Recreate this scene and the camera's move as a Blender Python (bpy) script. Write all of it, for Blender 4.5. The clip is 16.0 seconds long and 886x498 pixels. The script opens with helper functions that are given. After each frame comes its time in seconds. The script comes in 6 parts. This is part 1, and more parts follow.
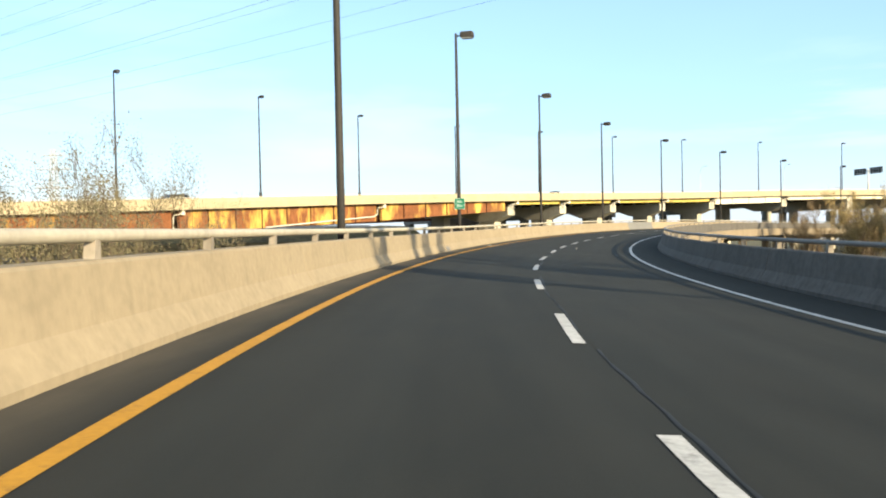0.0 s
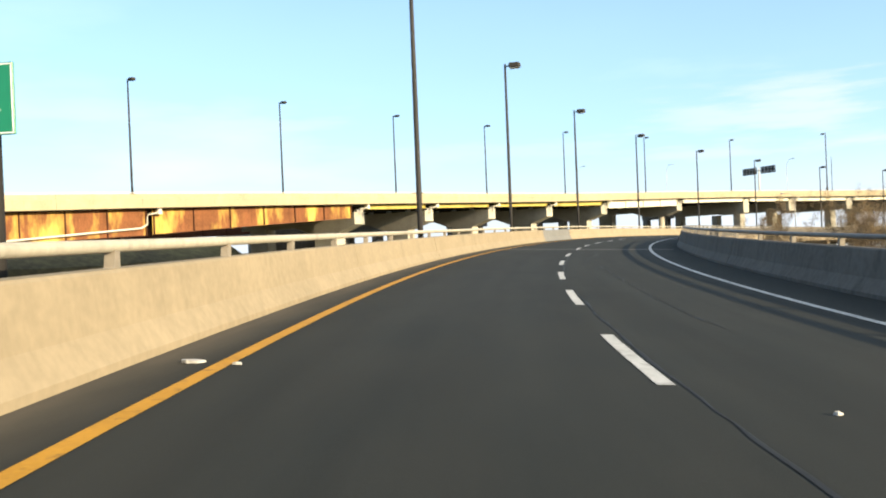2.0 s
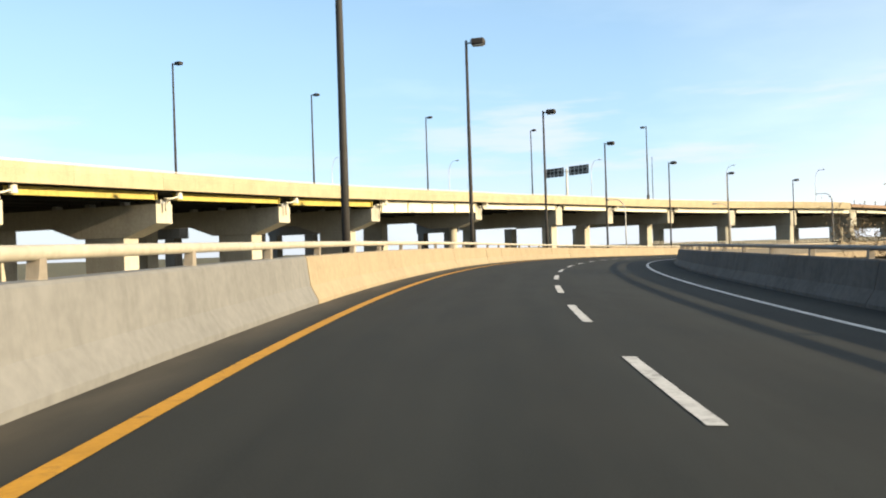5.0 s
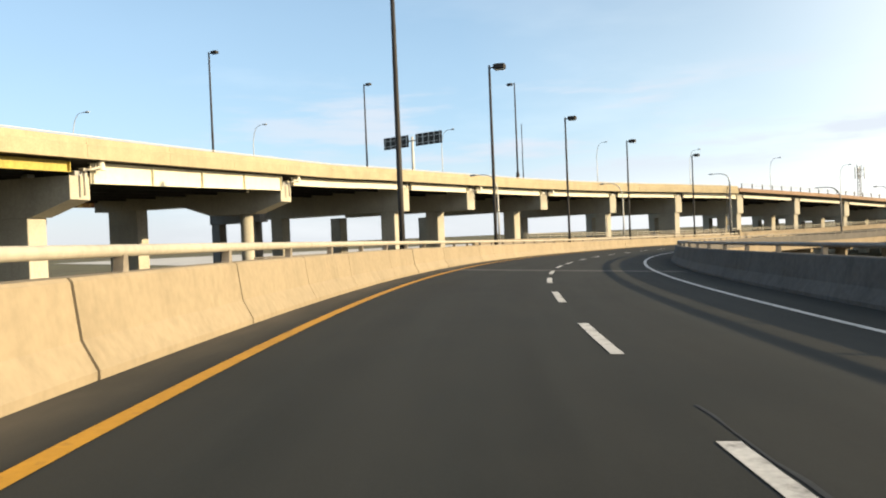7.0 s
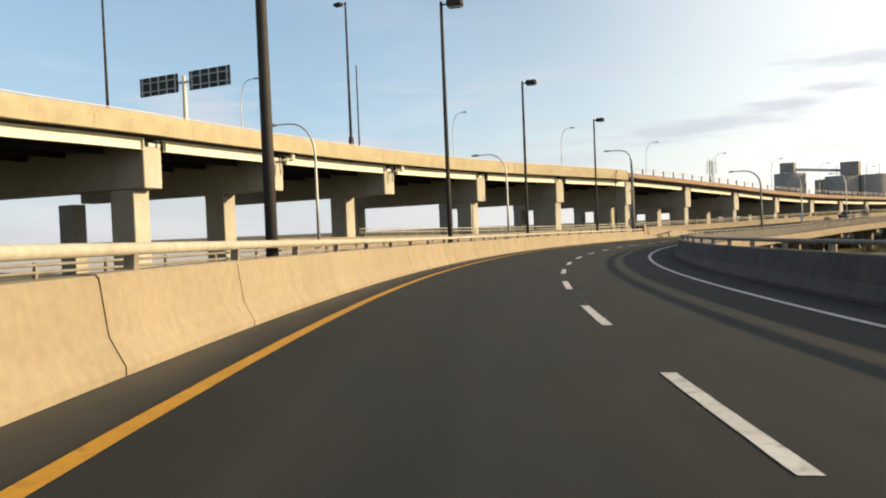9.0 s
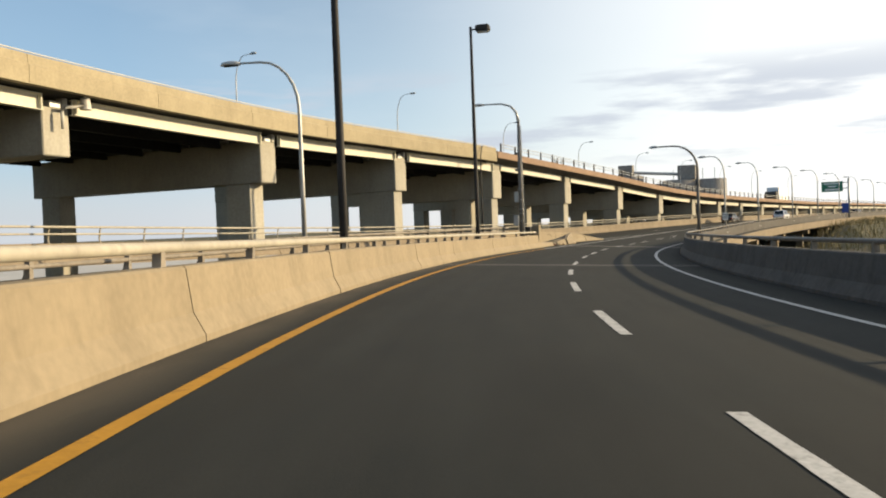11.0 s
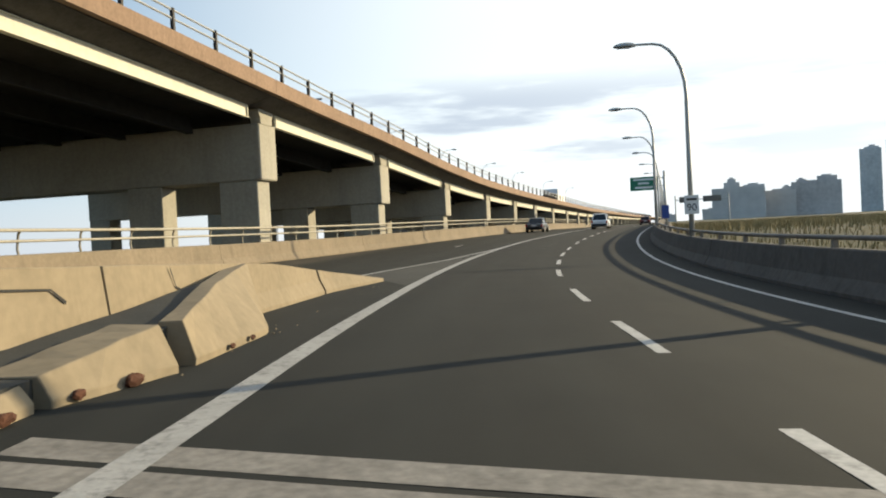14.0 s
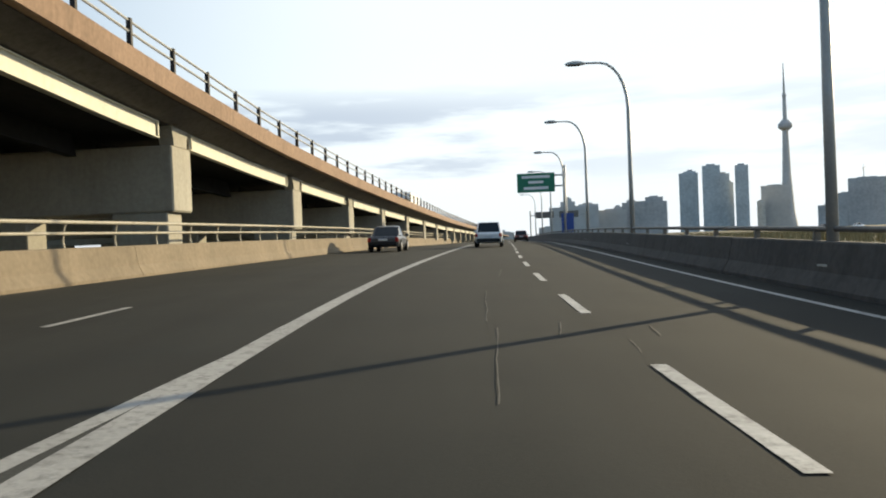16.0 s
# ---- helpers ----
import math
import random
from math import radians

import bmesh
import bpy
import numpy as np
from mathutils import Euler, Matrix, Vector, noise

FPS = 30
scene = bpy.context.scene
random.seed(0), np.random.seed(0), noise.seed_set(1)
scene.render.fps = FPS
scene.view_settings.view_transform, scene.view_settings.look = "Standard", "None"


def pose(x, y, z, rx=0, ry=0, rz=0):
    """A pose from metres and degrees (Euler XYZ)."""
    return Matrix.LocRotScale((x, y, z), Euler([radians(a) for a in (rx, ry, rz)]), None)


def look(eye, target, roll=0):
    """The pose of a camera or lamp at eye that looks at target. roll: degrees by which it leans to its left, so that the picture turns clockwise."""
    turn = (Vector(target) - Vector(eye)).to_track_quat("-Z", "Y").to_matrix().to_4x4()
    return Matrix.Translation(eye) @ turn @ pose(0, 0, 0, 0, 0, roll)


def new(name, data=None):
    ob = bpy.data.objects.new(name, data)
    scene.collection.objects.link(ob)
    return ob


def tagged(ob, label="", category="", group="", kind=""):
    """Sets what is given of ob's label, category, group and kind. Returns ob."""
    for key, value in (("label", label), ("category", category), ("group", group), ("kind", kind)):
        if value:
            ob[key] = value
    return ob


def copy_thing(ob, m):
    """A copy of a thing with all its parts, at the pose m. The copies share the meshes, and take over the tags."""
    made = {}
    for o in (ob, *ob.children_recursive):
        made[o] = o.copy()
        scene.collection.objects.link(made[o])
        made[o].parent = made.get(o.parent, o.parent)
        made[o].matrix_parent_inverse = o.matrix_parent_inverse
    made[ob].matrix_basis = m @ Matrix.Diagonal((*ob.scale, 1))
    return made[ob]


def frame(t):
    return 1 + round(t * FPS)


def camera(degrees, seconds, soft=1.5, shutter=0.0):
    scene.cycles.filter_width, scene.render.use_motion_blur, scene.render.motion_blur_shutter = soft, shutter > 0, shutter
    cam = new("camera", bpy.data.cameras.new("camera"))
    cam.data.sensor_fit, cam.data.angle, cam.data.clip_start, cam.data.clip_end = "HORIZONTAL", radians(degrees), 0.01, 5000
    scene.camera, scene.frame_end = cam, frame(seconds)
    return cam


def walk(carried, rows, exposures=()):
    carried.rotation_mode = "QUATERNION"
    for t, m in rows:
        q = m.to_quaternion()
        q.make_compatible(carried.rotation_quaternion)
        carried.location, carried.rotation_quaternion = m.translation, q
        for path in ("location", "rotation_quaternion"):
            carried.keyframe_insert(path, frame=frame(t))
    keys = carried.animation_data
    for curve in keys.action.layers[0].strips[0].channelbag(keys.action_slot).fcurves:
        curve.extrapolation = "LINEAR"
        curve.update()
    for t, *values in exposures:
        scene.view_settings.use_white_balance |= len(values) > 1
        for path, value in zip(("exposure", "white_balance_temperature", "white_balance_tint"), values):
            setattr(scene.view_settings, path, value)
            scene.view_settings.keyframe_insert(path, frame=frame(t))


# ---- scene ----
cam = camera(58.42, 16.0, soft=2.0)
PATH = [
    (0.0, pose(-0.082, 1.202, 1.151, 89.052, 1.179, -1.816)),
    (0.5, pose(0.420, 10.119, 1.226, 89.507, 1.380, -3.803)),
    (1.0, pose(1.326, 19.129, 1.296, 89.549, 1.384, -6.448)),
    (1.5, pose(2.707, 28.146, 1.404, 89.502, 1.523, -9.446)),
    (2.0, pose(4.497, 37.007, 1.529, 89.663, 2.323, -12.492)),
    (2.5, pose(6.795, 45.645, 1.662, 89.822, 2.216, -15.394)),
    (3.0, pose(9.491, 54.207, 1.829, 89.945, 2.215, -18.201)),
    (3.5, pose(12.643, 62.567, 1.983, 89.949, 2.361, -21.361)),
    (4.0, pose(16.142, 70.702, 2.149, 90.249, 1.836, -24.580)),
    (4.5, pose(20.050, 78.626, 2.288, 90.148, 1.859, -27.394)),
    (5.0, pose(24.232, 86.186, 2.417, 90.003, 1.829, -30.243)),
    (5.5, pose(28.752, 93.444, 2.523, 89.801, 1.829, -33.163)),
    (6.0, pose(33.671, 100.460, 2.598, 89.559, 1.898, -36.137)),
    (6.5, pose(39.048, 107.307, 2.627, 89.312, 2.019, -39.142)),
    (7.0, pose(44.990, 114.124, 2.636, 89.057, 2.347, -42.131)),
    (7.5, pose(51.096, 120.543, 2.586, 88.965, 2.481, -45.127)),
    (8.0, pose(57.326, 126.452, 2.548, 88.677, 2.473, -47.789)),
    (8.5, pose(63.526, 131.846, 2.445, 88.630, 2.577, -50.665)),
    (9.0, pose(69.842, 136.773, 2.351, 88.438, 2.306, -54.053)),
    (9.5, pose(77.166, 141.691, 2.244, 88.375, 2.236, -57.177)),
    (10.0, pose(84.845, 146.304, 2.115, 88.331, 2.135, -60.311)),
    (10.5, pose(92.787, 150.546, 1.985, 88.355, 2.127, -63.439)),
    (11.0, pose(100.914, 154.341, 1.862, 88.414, 2.164, -66.595)),
    (11.5, pose(109.143, 157.603, 1.760, 88.467, 2.199, -69.800)),
    (12.0, pose(117.550, 160.412, 1.678, 88.437, 2.419, -72.724)),
    (12.5, pose(126.242, 162.658, 1.574, 88.787, 2.502, -75.861)),
    (13.0, pose(135.070, 164.509, 1.482, 88.394, 2.506, -79.443)),
    (13.5, pose(143.835, 165.957, 1.393, 88.559, 2.700, -82.800)),
    (14.0, pose(152.806, 166.737, 1.314, 88.825, 2.921, -86.293)),
    (14.5, pose(161.792, 167.182, 1.240, 88.641, 2.228, -89.990)),
    (15.0, pose(170.577, 167.012, 1.217, 89.271, 2.889, -92.651)),
    (15.5, pose(179.229, 166.426, 1.258, 89.077, 2.432, -95.352)),
    (16.0, pose(187.636, 165.444, 1.324, 89.457, 2.303, -97.754)),
]
EXPOSURES = [(0.0, 1.29, 6050, 5), (2.0, 1.25, 6120, 6), (4.0, 1.19, 6200, 7), (7.0, 0.99, 6480, 8), (9.0, 0.73, 6680, 9), (12.5, 0.61, 6120, 7), (14.5, 0.59, 6030, 5), (16.0, 0.53, 5960, 5)]
walk(cam, PATH, EXPOSURES)

# the ramp's line, knot by knot every 10 m: curvature (1/km), grade (%), crossfall (degrees)
BEND = [5.90, 6.12, 6.27, 6.27, 6.13, 5.87, 5.60, 5.44, 5.49, 5.68, 5.84, 5.90, 5.88, 5.86, 5.94, 6.13, 6.29, 6.29, 6.22, 6.28, 6.44, 6.62, 6.65, 6.47, 6.11, 5.74, 5.48, 5.26, 4.89, 4.21]
CLIMB = [0.57, 0.82, 1.01, 1.24, 1.5, 1.77, 1.86, 1.79, 1.61, 1.4, 1.06, 0.59, 0.1, -0.41, -0.85, -1.12, -1.26, -1.4, -1.47, -1.4, -1.17, -1.04, -1.06, -1.09, -1.0, -0.85, -0.35, 0.33, 1.13, 1.74]
FALL = [2.45, 2.47, 2.36, 2.32, 2.33, 2.32, 2.26, 2.17, 2.14, 2.12, 2.14, 2.24, 2.32, 2.33, 2.28, 2.29, 2.31, 2.22, 2.05, 1.98, 1.98, 1.99, 1.92, 1.79, 1.76, 1.90, 2.06, 2.07, 1.88, 1.56]
STEP = 10.0
U_YELLOW, U_DASH, U_WHITE, U_LEFT, U_RIGHT = -1.87, 1.785, 5.335, -2.65, 6.55
SUN_AZ, SUN_EL = 145.0, 14.5

# ---- world and light ----
world = bpy.data.worlds.new("World")
scene.world = world
world.use_nodes = True
wn, wl = world.node_tree.nodes, world.node_tree.links
wn.clear()
w_out = wn.new("ShaderNodeOutputWorld")
w_bg = wn.new("ShaderNodeBackground")
w_sky = wn.new("ShaderNodeTexSky")
w_sky.sky_type = "NISHITA"
w_sky.sun_disc = False
w_sky.sun_elevation = radians(SUN_EL)
w_sky.sun_rotation = radians(SUN_AZ)
w_sky.altitude = 80
w_sky.air_density, w_sky.dust_density, w_sky.ozone_density = 1.15, 0.4, 2.0
w_bg.inputs["Strength"].default_value = 0.09
w_tc = wn.new("ShaderNodeTexCoord")
w_sep = wn.new("ShaderNodeSeparateXYZ")
wl.new(w_tc.outputs["Generated"], w_sep.inputs["Vector"])


def w_span(src, a, b, c, d, smooth=False):
    r = wn.new("ShaderNodeMapRange")
    r.interpolation_type = "SMOOTHSTEP" if smooth else "LINEAR"
    for k, v in zip(("From Min", "From Max", "To Min", "To Max"), (a, b, c, d)):
        r.inputs[k].default_value = v
    wl.new(src, r.inputs["Value"])
    return r.outputs["Result"]


def w_times(a, b):
    q = wn.new("ShaderNodeMath")
    q.operation = "MULTIPLY"
    wl.new(a, q.inputs[0])
    wl.new(b, q.inputs[1])
    return q.outputs["Value"]


def w_noise(scale, stretch, detail, shift=(0.0, 0.0, 0.0)):
    mp = wn.new("ShaderNodeMapping")
    mp.inputs["Scale"].default_value = stretch
    mp.inputs["Location"].default_value = shift
    nz = wn.new("ShaderNodeTexNoise")
    nz.inputs["Scale"].default_value = scale
    nz.inputs["Detail"].default_value = detail
    nz.inputs["Roughness"].default_value = 0.55
    wl.new(w_tc.outputs["Generated"], mp.inputs["Vector"])
    wl.new(mp.outputs["Vector"], nz.inputs["Vector"])
    return nz.outputs["Fac"]


def w_mix(a, b, fac):
    q = wn.new("ShaderNodeMixRGB")
    for k, v in (("Color1", a), ("Color2", b)):
        if isinstance(v, tuple):
            q.inputs[k].default_value = (*v, 1)
        else:
            wl.new(v, q.inputs[k])
    wl.new(fac, q.inputs["Fac"])
    return q.outputs["Color"]


def w_towards(az, el):
    q = wn.new("ShaderNodeVectorMath")
    q.operation = "DOT_PRODUCT"
    q.inputs[1].default_value = (math.sin(radians(az)) * math.cos(radians(el)), math.cos(radians(az)) * math.cos(radians(el)), math.sin(radians(el)))
    wl.new(w_tc.outputs["Generated"], q.inputs[0])
    return q.outputs["Value"]


# a veil of haze that pales the blue: thick at the horizon, thin overhead, brighter on the sun's side
w_glow = w_mix((3.45, 5.0, 7.0), (8.7, 8.6, 8.4), w_span(w_towards(SUN_AZ, SUN_EL), -0.12, 0.58, 0, 1))
w_veil = w_times(w_span(w_noise(1.3, (1.0, 1.0, 2.5), 5.0), 0.3, 0.7, 0.48, 0.64), w_span(w_sep.outputs["Z"], 0.05, 0.50, 1.0, 0.40))
w_bright = w_mix(w_mix(w_sky.outputs["Color"], w_glow, w_veil), (8.7, 8.6, 8.4), w_span(w_towards(SUN_AZ, 18), 0.15, 0.72, 0, 0.85, True))
w_clear = w_mix(w_bright, w_mix((4.7, 4.6, 4.8), (7.6, 7.4, 7.3), w_span(w_towards(SUN_AZ, SUN_EL), -0.4, 0.45, 0, 1)), w_span(w_sep.outputs["Z"], 0.0, 0.13, 0.6, 0.0, True))
# flat grey clouds in a low band
w_low = w_times(w_span(w_sep.outputs["Z"], 0.05, 0.09, 0, 1, True), w_span(w_sep.outputs["Z"], 0.155, 0.205, 1, 0, True))
w_west = w_times(w_span(w_towards(66, 7), 0.70, 0.94, 0.4, 1.0, True), w_low)
w_cloud = w_times(w_span(w_noise(2.3, (1.5, 1.5, 11.0), 6.0, (0.35, 0.2, 0.6)), 0.48, 0.62, 0.0, 0.85, True), w_west)
w_wisp = w_times(w_span(w_noise(1.7, (1.2, 1.2, 5.0), 7.0, (0.1, 0.7, 0.3)), 0.55, 0.8, 0.0, 0.35), w_span(w_sep.outputs["Z"], 0.02, 0.3, 1.0, 0.3))
w_all = w_mix(w_mix(w_clear, (7.4, 7.5, 7.6), w_wisp), (4.5, 4.8, 5.4), w_cloud)
wl.new(w_all, w_bg.inputs["Color"])
wl.new(w_bg.outputs["Background"], w_out.inputs["Surface"])

sun = new("sun", bpy.data.lights.new("sun", "SUN"))
sun.data.energy = 5.0
sun.data.angle = radians(0.6)
sun.data.color = (1.0, 0.77, 0.47)
sun_dir = Vector((math.sin(radians(SUN_AZ)) * math.cos(radians(SUN_EL)), math.cos(radians(SUN_AZ)) * math.cos(radians(SUN_EL)), math.sin(radians(SUN_EL))))
sun.matrix_world = look(sun_dir * 300, (0, 0, 0))


# ---- materials ----
def mat(name, color, rough=0.8, metal=0.0, var=0.25, scale=0.6, fine=14.0, bump=0.15, tint=None, streak=0.0, per_object=0.0, dirt=0.0):
    """A plain surface with variation at two scales, optional run-down streaks and dirt."""
    m = bpy.data.materials.new(name)
    m.use_nodes = True
    n, l = m.node_tree.nodes, m.node_tree.links
    b = n["Principled BSDF"]
    b.inputs["Roughness"].default_value = rough
    b.inputs["Metallic"].default_value = metal
    b.inputs["Specular IOR Level"].default_value = 0.5 if rough < 0.6 else 0.25
    tc = n.new("ShaderNodeTexCoord")
    big = n.new("ShaderNodeTexNoise")
    big.inputs["Scale"].default_value = scale
    big.inputs["Detail"].default_value = 5
    small = n.new("ShaderNodeTexNoise")
    small.inputs["Scale"].default_value = fine
    small.inputs["Detail"].default_value = 6
    l.new(tc.outputs["Object"], big.inputs["Vector"])
    l.new(tc.outputs["Object"], small.inputs["Vector"])
    add = n.new("ShaderNodeMath")
    add.operation = "ADD"
    l.new(big.outputs["Fac"], add.inputs[0])
    l.new(small.outputs["Fac"], add.inputs[1])
    rng = n.new("ShaderNodeMapRange")
    rng.inputs["From Min"].default_value, rng.inputs["From Max"].default_value = 0.7, 1.3
    l.new(add.outputs[0], rng.inputs["Value"])
    mix = n.new("ShaderNodeMixRGB")
    dark = tuple(c * (1 - var) for c in color)
    lite = tuple(min(1, c * (1 + var)) for c in (tint or color))
    mix.inputs["Color1"].default_value = (*dark, 1)
    mix.inputs["Color2"].default_value = (*lite, 1)
    l.new(rng.outputs[0], mix.inputs["Fac"])
    last = mix
    if streak or dirt:
        mp = n.new("ShaderNodeMapping")
        mp.inputs["Scale"].default_value = (2.2, 2.2, 0.22)
        st = n.new("ShaderNodeTexNoise")
        st.inputs["Scale"].default_value = 1.7
        st.inputs["Detail"].default_value = 7
        st.inputs["Roughness"].default_value = 0.65
        l.new(tc.outputs["Object"], mp.inputs["Vector"])
        l.new(mp.outputs["Vector"], st.inputs["Vector"])
        r2 = n.new("ShaderNodeMapRange")
        r2.inputs["From Min"].default_value, r2.inputs["From Max"].default_value = 0.5, 0.75
        r2.inputs["To Max"].default_value = streak or dirt
        l.new(st.outputs["Fac"], r2.inputs["Value"])
        m2 = n.new("ShaderNodeMixRGB")
        m2.inputs["Color2"].default_value = (*(c * 0.35 for c in color), 1)
        l.new(r2.outputs[0], m2.inputs["Fac"])
        l.new(last.outputs[0], m2.inputs["Color1"])
        last = m2
    if per_object:
        oi = n.new("ShaderNodeObjectInfo")
        r3 = n.new("ShaderNodeMapRange")
        r3.inputs["To Min"].default_value, r3.inputs["To Max"].default_value = 1 - per_object, 1 + per_object
        l.new(oi.outputs["Random"], r3.inputs["Value"])
        hs = n.new("ShaderNodeHueSaturation")
        l.new(r3.outputs[0], hs.inputs["Value"])
        l.new(last.outputs[0], hs.inputs["Color"])
        last = hs
    l.new(last.outputs[0], b.inputs["Base Color"])
    if bump:
        bp = n.new("ShaderNodeBump")
        bp.inputs["Strength"].default_value = bump
        bp.inputs["Distance"].default_value = 0.02
        l.new(small.outputs["Fac"], bp.inputs["Height"])
        l.new(bp.outputs["Normal"], b.inputs["Normal"])
    return m


M = dict(
    asphalt=mat("asphalt", (0.025, 0.024, 0.021), 0.95, var=0.22, scale=0.25, fine=30, bump=0.25),
    asphalt_old=mat("asphalt_old", (0.034, 0.033, 0.030), 0.95, var=0.2, scale=0.3, fine=24, bump=0.25),
    concrete=mat("concrete", (0.245, 0.201, 0.134), 0.9, var=0.12, scale=0.9, fine=9, bump=0.07, streak=0.22, per_object=0.05),
    concrete_parapet=mat("concrete_parapet", (0.330, 0.282, 0.186), 0.9, var=0.14, scale=0.9, fine=9, bump=0.0, streak=0.2, per_object=0.04),
    concrete_old=mat("concrete_old", (0.212, 0.172, 0.119), 0.92, var=0.16, scale=0.7, fine=8, bump=0.2, streak=0.3, per_object=0.04),
    concrete_grey=mat("concrete_grey", (0.204, 0.197, 0.184), 0.92, var=0.18, scale=0.5, fine=7, bump=0.0, streak=0.35, per_object=0.05),
    # streaked concrete with shade put into its darker base colour
    concrete_shaded_dirty=mat("concrete_shaded_dirty", (0.097, 0.090, 0.081), 0.95, var=0.2, scale=0.8, fine=8, bump=0.2, streak=0.5, per_object=0.06),
    concrete_pier=mat("concrete_pier", (0.380, 0.357, 0.294), 0.92, var=0.14, scale=0.5, fine=7, bump=0.0, streak=0.22, per_object=0.05),
    old_steel=mat("old_steel", (0.17, 0.16, 0.145), 0.6, 0.3, var=0.2, scale=1.0, fine=12, bump=0.05, streak=0.3),
    deck_brown=mat("deck_brown", (0.282, 0.195, 0.134), 0.9, var=0.18, scale=0.6, fine=8, bump=0.0, streak=0.4),
    cream_steel=mat("cream_steel", (0.603, 0.580, 0.471), 0.6, var=0.08, scale=0.5, fine=5, bump=0.03, streak=0.15),
    yellow_steel=mat("yellow_steel", (0.396, 0.324, 0.086), 0.6, var=0.2, scale=0.7, fine=6, bump=0.0, streak=0.4),
    white_steel=mat("white_steel", (0.504, 0.482, 0.418), 0.5, var=0.06, scale=1.0, fine=10, bump=0.03, dirt=0.12),
    galv=mat("galv", (0.42, 0.42, 0.40), 0.5, 0.4, var=0.1, scale=1.0, fine=20, bump=0.03),
    black_steel=mat("black_steel", (0.030, 0.028, 0.027), 0.68, 0.1, var=0.2, scale=1.0, fine=10, bump=0.03),
    joint=mat("joint", (0.05, 0.045, 0.04), 0.95, var=0.2, bump=0.1),
    # near black: the shade under the decks is put into this colour
    soffit_shade=mat("soffit_shade", (0.045, 0.043, 0.040), 0.95, var=0.25, scale=0.3, fine=3, bump=0.1),
    paint_white=mat("paint_white", (0.419, 0.411, 0.389), 0.75, var=0.18, scale=1.5, fine=22, bump=0.15, dirt=0.3),
    paint_yellow=mat("paint_yellow", (0.397, 0.202, 0.018), 0.75, var=0.12, scale=1.5, fine=22, bump=0.15, dirt=0.2),
    ground=mat("ground", (0.085, 0.070, 0.043), 0.95, var=0.4, scale=0.08, fine=1.2, bump=0.3, tint=(0.10, 0.09, 0.042)),
    green_sign=mat("green_sign", (0.01, 0.16, 0.085), 0.4, var=0.05, bump=0.0),
    white_sign=mat("white_sign", (0.75, 0.75, 0.73), 0.4, var=0.03, bump=0.0),
    dark=mat("dark", (0.02, 0.02, 0.02), 0.6, var=0.1, bump=0.0),
)


def rust_material():
    m = mat("rusted_paint", (0.162, 0.064, 0.025), 0.85, var=0.35, scale=0.8, fine=9, bump=0.04, streak=0.5)
    n, l = m.node_tree.nodes, m.node_tree.links
    b = n["Principled BSDF"]
    src = b.inputs["Base Color"].links[0].from_socket
    tc = n.new("ShaderNodeTexCoord")
    nz = n.new("ShaderNodeTexNoise")
    nz.inputs["Scale"].default_value = 0.45
    nz.inputs["Detail"].default_value = 8
    nz.inputs["Roughness"].default_value = 0.6
    mp = n.new("ShaderNodeMapping")
    mp.inputs["Scale"].default_value = (1.0, 1.0, 0.3)
    l.new(tc.outputs["Object"], mp.inputs["Vector"])
    l.new(mp.outputs["Vector"], nz.inputs["Vector"])
    r = n.new("ShaderNodeMapRange")
    r.inputs["From Min"].default_value, r.inputs["From Max"].default_value = 0.47, 0.64
    l.new(nz.outputs["Fac"], r.inputs["Value"])
    mx = n.new("ShaderNodeMixRGB")
    mx.inputs["Color2"].default_value = (0.60, 0.41, 0.09, 1)
    l.new(r.outputs[0], mx.inputs["Fac"])
    l.new(src, mx.inputs["Color1"])
    l.new(mx.outputs[0], b.inputs["Base Color"])
    return m


M["silo"] = mat("silo", (0.22, 0.205, 0.185), 0.9, var=0.2, scale=0.1, fine=1.0, bump=0.0, streak=0.3)
M["rust"] = rust_material()
M["rust_dark"] = mat("rust_dark", (0.075, 0.032, 0.018), 0.9, var=0.35, scale=1.2, fine=9, bump=0.2)


def worn(m, under=(0.03, 0.029, 0.026), scale=5.0, low=0.52, high=0.74):
    """Lets the asphalt show through a road paint in ragged spots."""
    n, l = m.node_tree.nodes, m.node_tree.links
    b = n["Principled BSDF"]
    src = b.inputs["Base Color"].links[0].from_socket
    tc = n.new("ShaderNodeTexCoord")
    nz = n.new("ShaderNodeTexNoise")
    nz.inputs["Scale"].default_value = scale
    nz.inputs["Detail"].default_value = 9
    nz.inputs["Roughness"].default_value = 0.7
    l.new(tc.outputs["Object"], nz.inputs["Vector"])
    r = n.new("ShaderNodeMapRange")
    r.inputs["From Min"].default_value, r.inputs["From Max"].default_value = low, high
    r.inputs["To Max"].default_value = 0.75
    l.new(nz.outputs["Fac"], r.inputs["Value"])
    mx = n.new("ShaderNodeMixRGB")
    mx.inputs["Color2"].default_value = (*under, 1)
    l.new(r.outputs[0], mx.inputs["Fac"])
    l.new(src, mx.inputs["Color1"])
    l.new(mx.outputs[0], b.inputs["Base Color"])


worn(M["paint_white"])
M["paint_worn"] = mat("paint_worn", (0.340, 0.336, 0.319), 0.8, var=0.12, scale=1.2, fine=20, bump=0.15, dirt=0.2)
worn(M["paint_worn"], scale=9.0, low=0.50, high=0.74)
worn(M["paint_yellow"], low=0.56, high=0.76)


